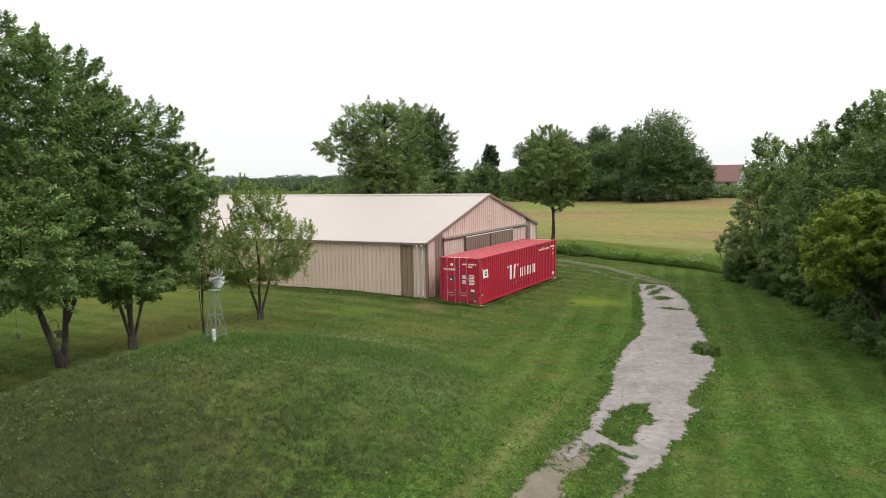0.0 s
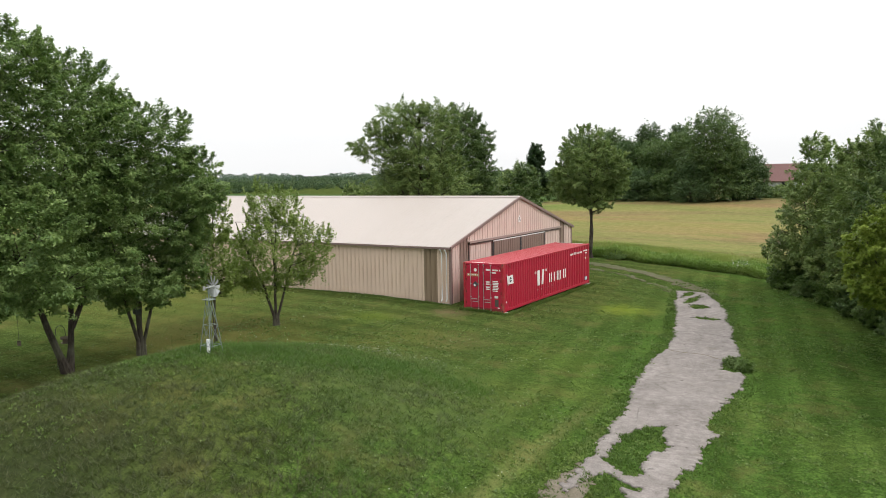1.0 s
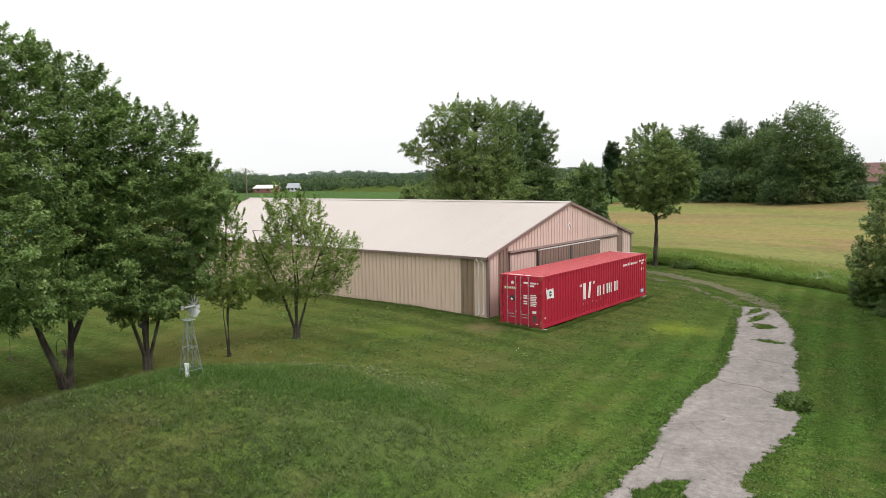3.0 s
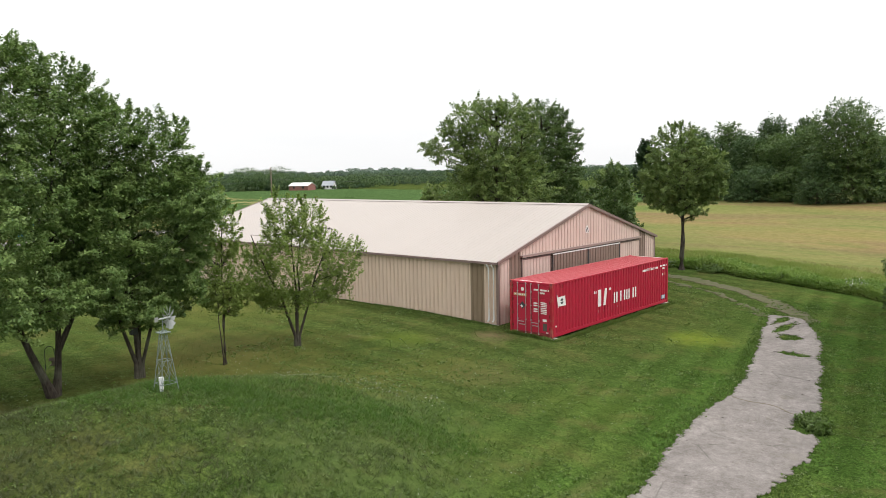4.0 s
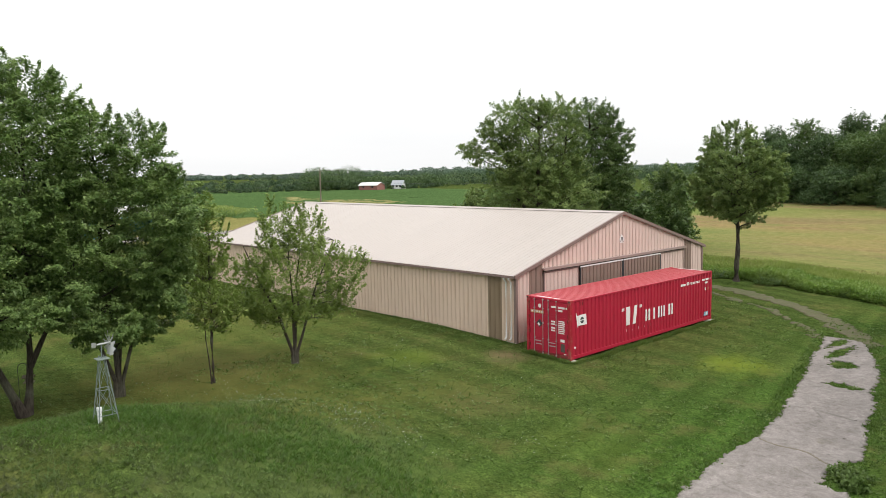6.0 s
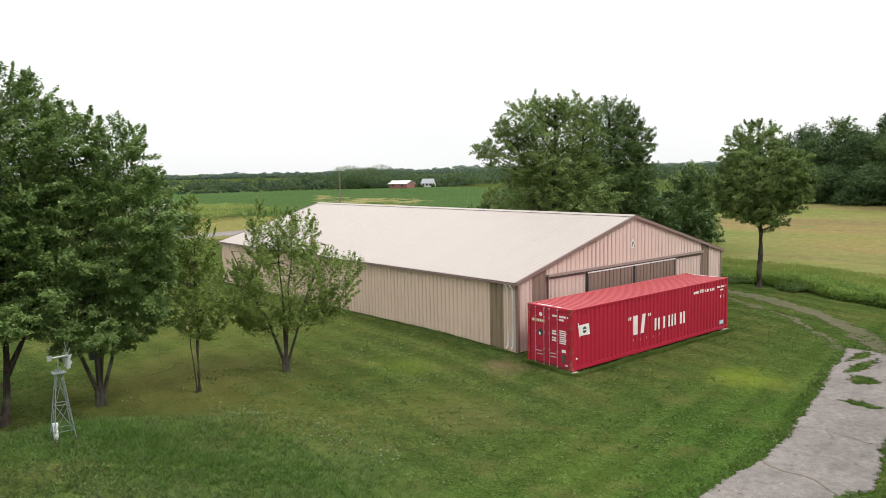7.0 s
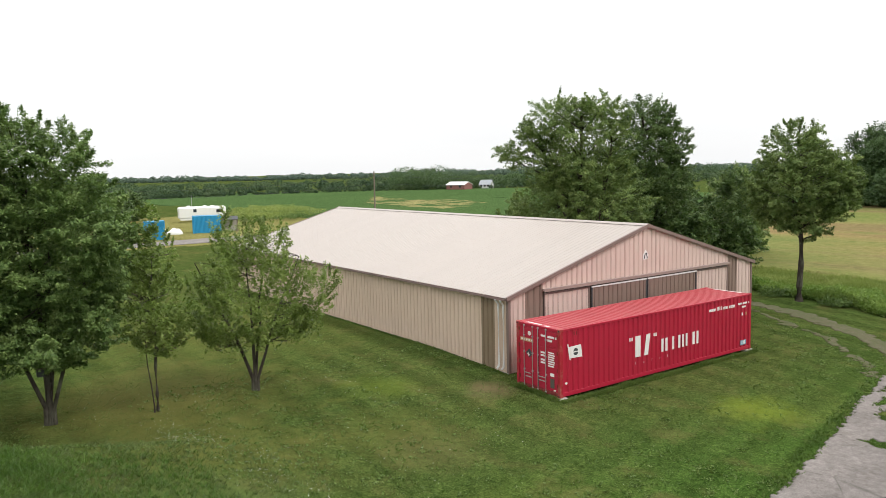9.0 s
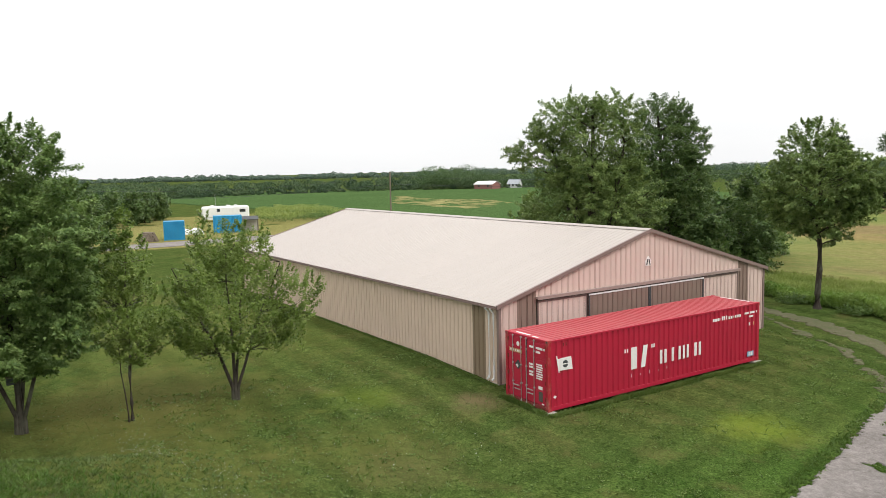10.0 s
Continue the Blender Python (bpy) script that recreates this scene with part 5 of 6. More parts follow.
# wood beyond the hay meadow
WOOD_SET = "wood beyond the meadow"
for i, (x, y, h, w, tall) in enumerate(((-26.2, 118, 14.2, 4.6, 0), (-24.0, 122, 10.0, 3.6, 0), (-21.6, 124, 7.2, 2.6, 0), (-31.4, 121, 11.0, 3.6, 0), (-29.0, 116, 7.0, 3.4, 0), (-34.4, 127, 12.6, 2.8, 1), (-37.6, 124, 10.4, 3.6, 0), (-40.0, 131, 13.4, 3.0, 1),
                                        (-42.6, 126, 10.6, 3.8, 0), (-46.4, 130, 12.6, 3.4, 1), (-49.0, 126, 10.4, 3.8, 0), (-52.6, 131, 12.2, 3.4, 1), (-33.0, 119, 5.4, 3.0, 0), (-38.6, 119, 5.6, 3.2, 0), (-45.0, 121, 5.6, 3.4, 0), (-51.6, 122, 6.0, 3.4, 0))):
    r = random.Random(500 + i)
    crown = [(r.uniform(-0.3, 0.3) * w, r.uniform(-0.3, 0.3) * w, h * f, w * g * r.uniform(0.85, 1.15), w * g, h * v) for f, g, v in (((0.3, 0.7, 0.22), (0.52, 0.8, 0.24), (0.7, 0.7, 0.2), (0.84, 0.62, 0.15)) if tall else ((0.2, 1.0, 0.19), (0.42, 0.95, 0.26), (0.6, 0.85, 0.24), (0.76, 0.72, 0.2), (0.84, 0.5, 0.15)))]
    crown += [(r.uniform(-0.7, 0.7) * w, r.uniform(-0.6, 0.2) * w, h * r.uniform(0.3, 0.8), w * 0.4, w * 0.4, h * 0.14) for k in range(3)]
    grow("woodland_tree", "tall slim tree with a dark open crown beyond the meadow" if tall else "broad dark green tree of the wood beyond the meadow", (x, y), crown,
         SHADE if i % 3 else DEEP, BARK, 17000 if h > 14 else 10500 if h > 8 else 5200, 0.3, [(lean(0, 0, h * 0.8, 0.3, 0.2, 5, 0.3, 130 + i), 0.3, 0.06), (lean(0, 0, h * 0.65, -0.9, 0.3, 5, 0.25, 150 + i), 0.16, 0.04)], 140 + i, WOOD_SET, 0.8, 26, 0.09, plume=0.22, fill=0.3, gap=0.9)
# bushes before the old barn
for i, (x, y, s) in enumerate(((-22.6, 131, 3.0), (-20.6, 129, 2.6), (-18.6, 131, 2.6), (-16.8, 128, 2.8))):
    grow("field_bush", "green bush at the meadow's far edge", (x, y), [(0, 0, s * 0.45, s * 0.5, s * 0.5, s * 0.45), (0.5, 0.2, s * 0.3, s * 0.6, s * 0.6, s * 0.3)], ASH_LEAF, BARK, 1500, 0.26, [(lean(0, 0, s * 0.6, 0.1, 0, 3, 0.1, 300 + i), 0.08, 0.03)], 310 + i, "bushes at the meadow's edge", 0.5, 6, 0.04, category="bush")
# copse by the far road
proto = grow("copse_tree", "dark bushy tree in the copse across the road", (-154, 52.0), [(0, 0, 2.9, 2.2, 2.2, 2.4), (0.3, 0, 4.8, 1.3, 1.3, 1.1)], DEEP, BARK, 2400, 0.42, [(lean(0, 0, 4.5, 0.2, 0, 4, 0.2, 150), 0.16, 0.04)], 151, "copse across the road", 0.9, 8, 0.08)
for i, (x, y, s) in enumerate(((-143, 39.5, 1.2), (-148, 43, 1.3), (-153.5, 47.5, 1.35), (-159.5, 51, 1.3), (-151, 36.5, 1.4), (-157, 41.5, 1.4), (-163.5, 46.5, 1.4), (-170, 51, 1.35), (-176, 57, 1.3), (-146, 32.5, 1.3), (-154, 30.5, 1.35), (-162, 35.5, 1.4), (-172, 42.5, 1.4), (-180, 49.5, 1.4), (-141, 36, 0.7))):
    copy_thing(proto, pose(x + 11, y - 3, 0, 0, 0, 50 * i) @ Matrix.Scale(s * 0.78, 4))


# ---- far woods on the horizon ----
def far_wood(name, line, rows, gap, h0, h1, per, size, seed, leaf, label, depth=0.045):
    rng = np.random.default_rng(seed)
    cen, out = [], []
    for (ax, ay), (cx, cy) in zip(line, line[1:]):
        n = max(2, int(math.hypot(cx - ax, cy - ay) / gap))
        for i in range(n):
            for r in range(rows):
                f = (i + rng.uniform(0, 1)) / n
                x, y = ax + (cx - ax) * f, ay + (cy - ay) * f
                k = 1 + (r + rng.random()) * depth
                h = rng.uniform(h0, h1) * rng.choice((0.75, 0.95, 1.1, 1.3)) * (0.65 + 0.07 * r) * (0.55 + 0.5 * wavy(x, y, 0.03) + 0.3 * wavy(x, y, 0.011))
                h *= np.interp(-y / x if x < -1 else 9.0, (0.05, 0.5, 0.9), (0.55, 0.86, 1.0))
                w = h * rng.uniform(0.5, 0.95)
                d = unit(rng.normal(size=(per, 3)) + np.array((0, 0, 0.35)))
                cen.append(d * rng.uniform(0.72, 1.0, (per, 1)) * np.array((w, w, h * 0.5)) + np.array((x * k, y * k, h * 0.5)))
                out.append(d)
    cen = np.concatenate(cen)
    cen[:, 2] = np.maximum(cen[:, 2], 0.3)
    out = np.concatenate(out)
    n = len(cen)
    axis, up = unit(rng.normal(size=(n, 3)) + out * 0.4), unit(out + rng.normal(size=(n, 3)) * 0.2 + np.array((0, 0, 0.25)))
    ob = new(name, spray(name, cen, axis, up, size, rng, leaf, 0.9))
    return tagged(ob, label, "woods", kind="stuff")


far_wood("far_woods", [(-640, 40), (-390, 58), (-290, 82), (-302, 124), (-292, 174), (-280, 230), (-240, 300), (-150, 420), (-60, 470)], 8, 5.4, 4.4, 6.4, 220, 0.62, 160, FAR, "mixed green woods along the far field edge", 0.055)
far_wood("horizon_woods", [(-1250, 20), (-900, 330), (-700, 560), (-420, 820), (-60, 980), (300, 980)], 4, 7.0, 7.5, 10.5, 140, 1.7, 161, HAZY_RIDGE_LEAF, "distant wooded ridge on the horizon", 0.05)
far_wood("field_edge_trees", [(-281, 192), (-277, 199), (-271, 211)], 3, 3.0, 9.0, 12.5, 800, 0.46, 162, SHADE, "taller clump of trees at the crop field's edge", 0.02)
far_wood("farmyard_trees", [(-275, 210), (-266, 232), (-256, 250)], 2, 4.0, 7.0, 10.5, 600, 0.48, 163, SHADE, "trees round the far farmhouse", 0.02)
far_wood("field_edge_bushes", [(-390, 56), (-288, 80), (-299, 123), (-289, 172), (-280, 192), (-250, 236)], 2, 3.0, 2.0, 4.6, 150, 0.45, 164, FAR, "low bushes along the crop field's edge", 0.01)


# ---- small things on the lawn ----
wx, wy = -18.6, 15.05
wm = thing("garden_windmill", pose(wx, wy, float(land(wx, wy)) - 0.02, 0, 0, -2) @ Matrix.Diagonal((0.84, 0.84, 1.1, 1)), "small grey metal garden windmill on a lattice tower", "windmill")
corners = ((-1, -1), (1, -1), (1, 1), (-1, 1))
for i, (a, c) in enumerate(corners):
    part("leg", bar(bmesh.new(), (a * 0.30, c * 0.30, 0), (a * 0.07, c * 0.07, 1.62), 0.014, 6), PIPE_GREEN, wm)
for z, w in ((0.22, 0.27), (0.82, 0.185)):
    for i in range(4):
        (a, c), (d, e) = corners[i], corners[(i + 1) % 4]
        part("brace", bar(bmesh.new(), (a * w, c * w, z), (d * w, e * w, z), 0.009, 5), PIPE_GREEN, wm)
for i in range(4):
    (a, c), (d, e) = corners[i], corners[(i + 1) % 4]
    for z0, w0, z1, w1 in ((0.22, 0.27, 0.82, 0.185), (0.82, 0.185, 1.5, 0.09)):
        part("brace", bar(bmesh.new(), (a * w0, c * w0, z0), (d * w1, e * w1, z1), 0.007, 5), PIPE_GREEN, wm)
        part("brace", bar(bmesh.new(), (d * w0, e * w0, z0), (a * w1, c * w1, z1), 0.007, 5), PIPE_GREEN, wm)
part("platform", boxed(-0.19, 0.19, -0.19, 0.19, 1.54, 1.56, bevel=0.004), PIPE_GREEN, wm, "square grey platform")
part("mast", bar(bmesh.new(), (0, 0, 1.5), (0, 0, 1.93), 0.018, 8), PIPE_GREEN, wm)
head = part("head", bar(bmesh.new(), (-0.14, 0.0, 1.9), (0.27, 0, 1.9), 0.022, 8), STEEL, wm)
wheel = part("wheel", bar(bmesh.new(), (0.25, 0, 1.9), (0.29, 0, 1.9), 0.04, 10), STEEL, wm, "galvanised fan wheel")
for i in range(10):
    w = 2 * math.pi * i / 10
    bm = bmesh.new()
    for s in (0, 0.004):
        pts = [(0.27 + s, 0.06, -0.02), (0.27 + s + 0.04, 0.31, -0.066), (0.27 + s - 0.04, 0.31, 0.066), (0.27 + s, 0.06, 0.02)]
        vs = [bm.verts.new(Vector((p[0], p[1] * math.cos(w) - p[2] * math.sin(w), 1.9 + p[1] * math.sin(w) + p[2] * math.cos(w)))) for p in pts]
        bm.faces.new(vs if s else vs[::-1])
    part("vane", bm, STEEL, wheel)
bm = boxed(-0.3, -0.16, -0.003, 0.003, 1.84, 1.96, bevel=0.0)
box(bm, -0.2, -0.1, -0.006, 0.006, 1.893, 1.907)
tail = part("tail", bm, STEEL, wm, "flat metal tail fin")
for o in (head, wheel, tail):
    o.rotation_euler = (0, 0, radians(100))
vent = thing("vent_pipe", pose(wx + 0.08, wy - 0.18, float(land(wx + 0.08, wy - 0.18)) - 0.02), "white plastic capped vent pipe at the windmill's foot", "pipe")
part("pipe", bar(bmesh.new(), (0, 0, 0), (0, 0, 0.36), 0.055, 14), PLASTIC, vent)
part("cap", bar(bmesh.new(), (0, 0, 0.35), (0, 0, 0.44), 0.068, 14), PLASTIC, vent)

hx, hy = -27.3, 15.1
hook = thing("shepherd_hook", pose(hx, hy, float(land(hx, hy)) - 0.02, 0, 0, 60), "thin dark shepherd's crook pole in the lawn", "pole")
pts = [(0, 0, 0), (0, 0, 1.5)] + [(0.16 - 0.16 * math.cos(a), 0, 1.5 + 0.2 * math.sin(a)) for a in np.linspace(0.3, math.pi, 7)] + [(0.33, 0, 1.34)]
part("rod", tube(bmesh.new(), pts, [0.012] * len(pts), 6), INK, hook)
feeder = thing("bird_feeder", pose(hx + 0.33 * math.cos(radians(60)), hy + 0.33 * math.sin(radians(60)), float(land(hx, hy)) + 0.98, 0, 0, 60), "small roofed wooden bird feeder hanging from the crook", "bird feeder")
part("tray", boxed(-0.17, 0.17, -0.13, 0.13, 0.0, 0.03, bevel=0.005), WOOD, feeder)
part("hopper", boxed(-0.11, 0.11, -0.07, 0.07, 0.03, 0.19, bevel=0.004), WOOD, feeder)
for s in (-1, 1):
    bm = boxed(-0.19, 0.19, -0.08, 0.08, -0.008, 0.008)
    bmesh.ops.transform(bm, matrix=pose(0, s * 0.068, 0.225, -s * 32, 0, 0), verts=bm.verts)
    part("feeder_roof", bm, WOOD, feeder)
part("hanger", bar(bmesh.new(), (0, 0, 0.24), (0, 0, 0.36), 0.006, 5), INK, feeder)
cage = thing("suet_cage", pose(-26.0, 13.0, float(land(-26.0, 13.0)) + 1.55), "small wire suet cage hanging from a branch", "bird feeder")
part("cage", boxed(-0.08, 0.08, -0.03, 0.03, 0, 0.18, bevel=0.01), WOOD, cage)
part("wire", bar(bmesh.new(), (0, 0, 0.18), (0, 0, 0.95), 0.005, 5), INK, cage)
house = thing("birdhouse", pose(-26.42, 17.98, float(land(-26.4, 18)) + 1.75), "dark wooden birdhouse fixed to a maple trunk", "birdhouse")
part("box", boxed(-0.02, 0.2, -0.12, 0.12, 0, 0.26, bevel=0.006), INK, house)
part("lid", boxed(-0.04, 0.26, -0.15, 0.15, 0.262, 0.285, bevel=0.004), WOOD, house)

# ---- yard across the road ----
def far_box(at, turn, length, label):
    c = thing("shipping_container", pose(*at, 0.05, 0, 0, turn), label, "container", "blue containers across the road")
    for xx, s in ((0.0, 1), (-CW, -1)):
        part("side_panel", corrugated(bmesh.new(), 22, length, lambda u, d, w, x=xx, s=s: (x + s * d, u, 0.12 + w * 2.36)), BLUE, c)
    for yy, s in ((0.0, -1), (length, 1)):
        part("end_panel", corrugated(bmesh.new(), 8, CW, lambda u, d, w, y=yy, s=s: (-u, y + s * d, 0.12 + w * 2.36)), BLUE, c)
    part("roof_panel", boxed(-CW, 0, 0, length, 2.47, 2.56, bevel=0.02), BLUE, c)
    part("base_rail", boxed(-CW, 0, 0, length, 0, 0.13, bevel=0.02), BLUE, c)
    for xx in (-0.1, -CW - 0.02):
        for yy in (-0.02, length - 0.1):
            part("corner_post", boxed(xx, xx + 0.12, yy, yy + 0.12, 0, 2.58), BLUE, c)
    return c


far_box((-112.2, 50.2), -16, 4.1, "bright blue storage container on the grass")
far_box((-105.0, 41.3), -14, 2.7, "short blue container beside a wood pile")
rv = thing("camper_trailer", pose(-140.9, 61.0, 0.0, 0, 0, -16) @ Matrix.Diagonal((1, 0.98, 0.97, 1)), "long white camper trailer parked on grass", "caravan")
part("body", boxed(-1.2, 1.2, -4.4, 4.4, 0.65, 2.95, bevel=0.28), SHELL, rv)
part("skirt", boxed(-1.15, 1.15, -4.0, 4.0, 0.4, 0.72, bevel=0.03), SHELL, rv)
for y0, y1, z0 in ((-1.6, -1.0, 1.9), (2.6, 3.7, 1.75)):
    w = part("window", boxed(1.19, 1.215, y0, y1, z0, z0 + 0.6, bevel=0.01), WINDOW_DARK, rv)
    part("window_trim", boxed(1.185, 1.208, y0 - 0.06, y1 + 0.06, z0 - 0.06, z0 + 0.66), SHELL, w)
part("door", boxed(1.19, 1.22, 0.2, 0.9, 0.75, 2.6, bevel=0.01), SHELL, rv)
for y0 in (-2.8, 0.2, 1.6):
    part("roof_unit", boxed(-0.35, 0.35, y0, y0 + 0.7, 2.94, 3.15, bevel=0.06), SHELL, rv)
for yy in (-0.6, 0.4):
    for xx in (-1.1, 0.95):
        bm = bmesh.new()
        bmesh.ops.create_cone(bm, cap_ends=True, segments=16, radius1=0.35, radius2=0.35, depth=0.22, matrix=pose(xx + 0.1, yy, 0.35, 0, 90, 0))
        part("wheel", bm, INK, rv)
leanto = thing("canopy_shelter", pose(-112.0, 55.6, 0, 0, 0, 74), "dark tarpaulin canopy beside the blue container", "shelter")
bm = boxed(-1.4, 1.4, -0.9, 0.9, -0.03, 0.03)
bmesh.ops.transform(bm, matrix=pose(0, 0, 2.1, 14, 0, 0), verts=bm.verts)
part("canopy", bm, INK, leanto)
part("side_panel", boxed(-1.3, 1.3, 0.78, 0.84, 0.0, 2.1), BLOCK, leanto)
for a, c in ((-1.3, -0.8), (1.3, -0.8), (-1.3, 0.75), (1.3, 0.75)):
    part("post", bar(bmesh.new(), (a, c, 0), (a, c, 2.1 + c * 0.25), 0.04, 6), WOOD, leanto)
pile = thing("wood_pile", pose(-105.0, 39.4, 0.0, 0, 0, 15), "grey stacked wood pile beside the blue container", "wood pile")
rr = random.Random(4)
for i in range(5):
    for j in range(7 - i):
        part("log", bar(bmesh.new(), (-0.9 + rr.uniform(-0.1, 0.1), -1.0 + 0.3 * j + 0.15 * i, 0.15 + 0.26 * i), (0.9 + rr.uniform(-0.1, 0.1), -1.0 + 0.3 * j + 0.15 * i, 0.15 + 0.26 * i), 0.15, 8), WOOD, pile)
for x, y, w in ((-113.4, 47.9, 1.3), (-113.8, 46.4, 1.0)):
    j = thing("covered_heap", pose(x, y, 0, 0, 0, 30), "low heap under a white cover", "heap")
    bm = bmesh.new()
    bmesh.ops.create_icosphere(bm, subdivisions=3, radius=1)
    for v in bm.verts:
        v.co = Vector((v.co.x * w, v.co.y * w * 0.7, max(0, v.co.z) * (0.9 + 0.25 * noise.noise(v.co * 2.3))))
    part("cover", bm, SHELL, j)
for x, y, h, r in ((-73.8, 59.1, 8.7, 0.11), (-268, 78.3, 4.6, 0.13), (-143.3, 59.9, 5.0, 0.05)):
    p = thing("utility_pole", pose(x, y, 0), "weathered wooden utility pole in the field" if r > 0.06 else "thin grey mast beside the camper", "pole", "poles across the road")
    part("pole", bar(bmesh.new(), (0, 0, -0.2), (0, 0, h), r, 10, r * 0.7), WOOD if r > 0.06 else STEEL, p)
    if r > 0.1 and h < 6:
        part("crossarm", boxed(-0.06, 0.06, -0.5, 0.5, h - 0.5, h - 0.4), WOOD, p)
line = thing("power_line", pose(0, 0, 0), "thin overhead wires between the poles", "cable")
for z0 in (-0.45, -1.3):
    a, c = Vector((-73.8, 59.1, 8.6 + z0)), Vector((-95.0, 24.0, 8.2 + z0))
    for e in (c, Vector((-58.0, 118.0, 8.4 + z0))):
        pts = [a.lerp(e, i / 10) - Vector((0, 0, 0.9 * (1 - (2 * i / 10 - 1) ** 2))) for i in range(11)]
        part("wire", tube(bmesh.new(), pts, [0.012] * 11, 4), INK, line)

# ---- far buildings ----
def farm_building(name, at, turn, L, W, H, R, wall, roof_mat, label, panes=3):
    t = thing(name, pose(*at, float(land(*at)) - 0.05, 0, 0, turn), label, "building", "far farm buildings")
    bm = bmesh.new()
    pr = [(-W / 2, 0), (W / 2, 0), (W / 2, H), (0, H + R), (-W / 2, H)]
    f, k = [bm.verts.new((x, -L / 2, z)) for x, z in pr], [bm.verts.new((x, L / 2, z)) for x, z in pr]
    bm.faces.new(f)
    bm.faces.new(k[::-1])
    for i in range(5):
        j = (i + 1) % 5
        bm.faces.new((f[i], k[i], k[j], f[j]))
    body = part("wall", bm, wall, t)
    for s in (-1, 1):
        bm = bmesh.new()
        e = W / 2 + 0.35
        for o in (0.03, 0.15):
            vs = [bm.verts.new(p) for p in ((0, -L / 2 - 0.3, H + R + o), (0, L / 2 + 0.3, H + R + o), (s * e, L / 2 + 0.3, H + R - e * R / (W / 2) + o), (s * e, -L / 2 - 0.3, H + R - e * R / (W / 2) + o))]
            bm.faces.new(vs)
        v = list(bm.verts)
        for i in range(4):
            j = (i + 1) % 4
            bm.faces.new((v[i], v[j], v[4 + j], v[4 + i]))
        part("roof", bm, roof_mat, t)
    for s in (-1, 1):
        for i in range(panes):
            y = -L / 2 + L * (i + 0.5) / panes
            w = part("window", boxed(s * W / 2 - 0.03, s * W / 2 + 0.03, y - 0.45, y + 0.45, H * 0.45, H * 0.45 + 1.1), WINDOW_DARK, t)
    part("door", boxed(-1.0, 1.0, -L / 2 - 0.04, -L / 2 + 0.02, 0, min(H, 2.6)), WINDOW_DARK if wall is BARN_RED else SHELL, t)
    return t


farm_building("far_barn", (-262, 212), -72, 9.4, 6.0, 2.1, 1.2, BARN_RED, SHELL, "faded red barn with a pale roof", 2)
farm_building("far_house", (-262, 227), -60, 5.0, 4.6, 1.9, 1.8, WHITE, GREY_TIN, "white farmhouse with a grey roof", 3)
farm_building("far_barn", (-21.6, 150), 84, 6.4, 7.4, 2.6, 2.8, GREY_TIN, RUSTY_TIN, "old barn with a rusty red tin roof", 2)


# ---- grass and weeds ----
def blades(name, px, py, h, w, n, rng, mat, label, category="grass", bend=0.5):
    """Upright tufts of n blades each."""
    px, py, h = np.repeat(px, n), np.repeat(py, n), np.repeat(h, n)
    m = len(px)
    h = h * rng.uniform(0.6, 1.2, m)
    px, py = px + rng.normal(size=m) * h * 0.35, py + rng.normal(size=m) * h * 0.35
    z = land(px, py)
    a = rng.uniform(0, 2 * math.pi, m)
    ww = w * rng.uniform(0.7, 1.4, m)
    lx, ly = rng.normal(size=m) * h * bend, rng.normal(size=m) * h * bend
    co = np.empty((m, 3, 3))
    co[:, 0] = np.stack((px - np.cos(a) * ww, py - np.sin(a) * ww, z - 0.01), 1)
    co[:, 1] = np.stack((px + np.cos(a) * ww, py + np.sin(a) * ww, z - 0.01), 1)
    co[:, 2] = np.stack((px + lx, py + ly, z + h), 1)
    ob = new(name, raw_mesh(name, co.reshape(-1, 3), np.arange(m * 3).reshape(-1, 3), mat))
    return tagged(ob, label, category, kind="stuff")


def bare(x, y):
    """Where no grass stands: drive, barn and container."""
    r = drive_gap(x, y) > 0.03
    r |= rut_gap(x, y) > np.where(y > 30, 0.7, 0.1)
    r |= (x < BX + 0.1) & (x > BX - BL) & (y > BY0 - 0.05) & (y < BY1)
    r |= (x < -18.0) & (x > -20.44) & (y > 34) & (y < 46.2)
    return r


def hump(x, y):
    return np.clip((land(x, y) - (-0.215 - 0.0302 * (np.clip(x, -27, 2) + 12)) - 0.35) / 0.6, 0, 1)


rng = np.random.default_rng(77)
n = 70000
u = rng.uniform(0, 1, n) ** 1.25
d = 9 + 45 * u
w = rng.uniform(radians(-8), radians(100), n)
gx, gy = 1.0 - np.sin(w) * d, 5.0 + np.cos(w) * d
ok = ~bare(gx, gy)
gx, gy = gx[ok], gy[ok]
hm = hump(gx, gy)
pick = rng.random(len(gx)) < hm * np.clip(hm * 2.5, 0, 1)
lo = ~pick & (wavy(gx, gy, 0.8) + 0.6 * wavy(gx, gy, 3.1) > 0.45)
blades("lawn_tufts", gx[lo], gy[lo], np.full(lo.sum(), 0.045), 0.012, 3, rng, BLADE, "short mown grass blades of the lawn", bend=1.3)
blades("mound_grass", gx[pick], gy[pick], 0.07 + 0.09 * wavy(gx[pick], gy[pick], 0.7), 0.012, 5, rng, LONG_GRASS, "longer green grass on the mound", bend=1.0)
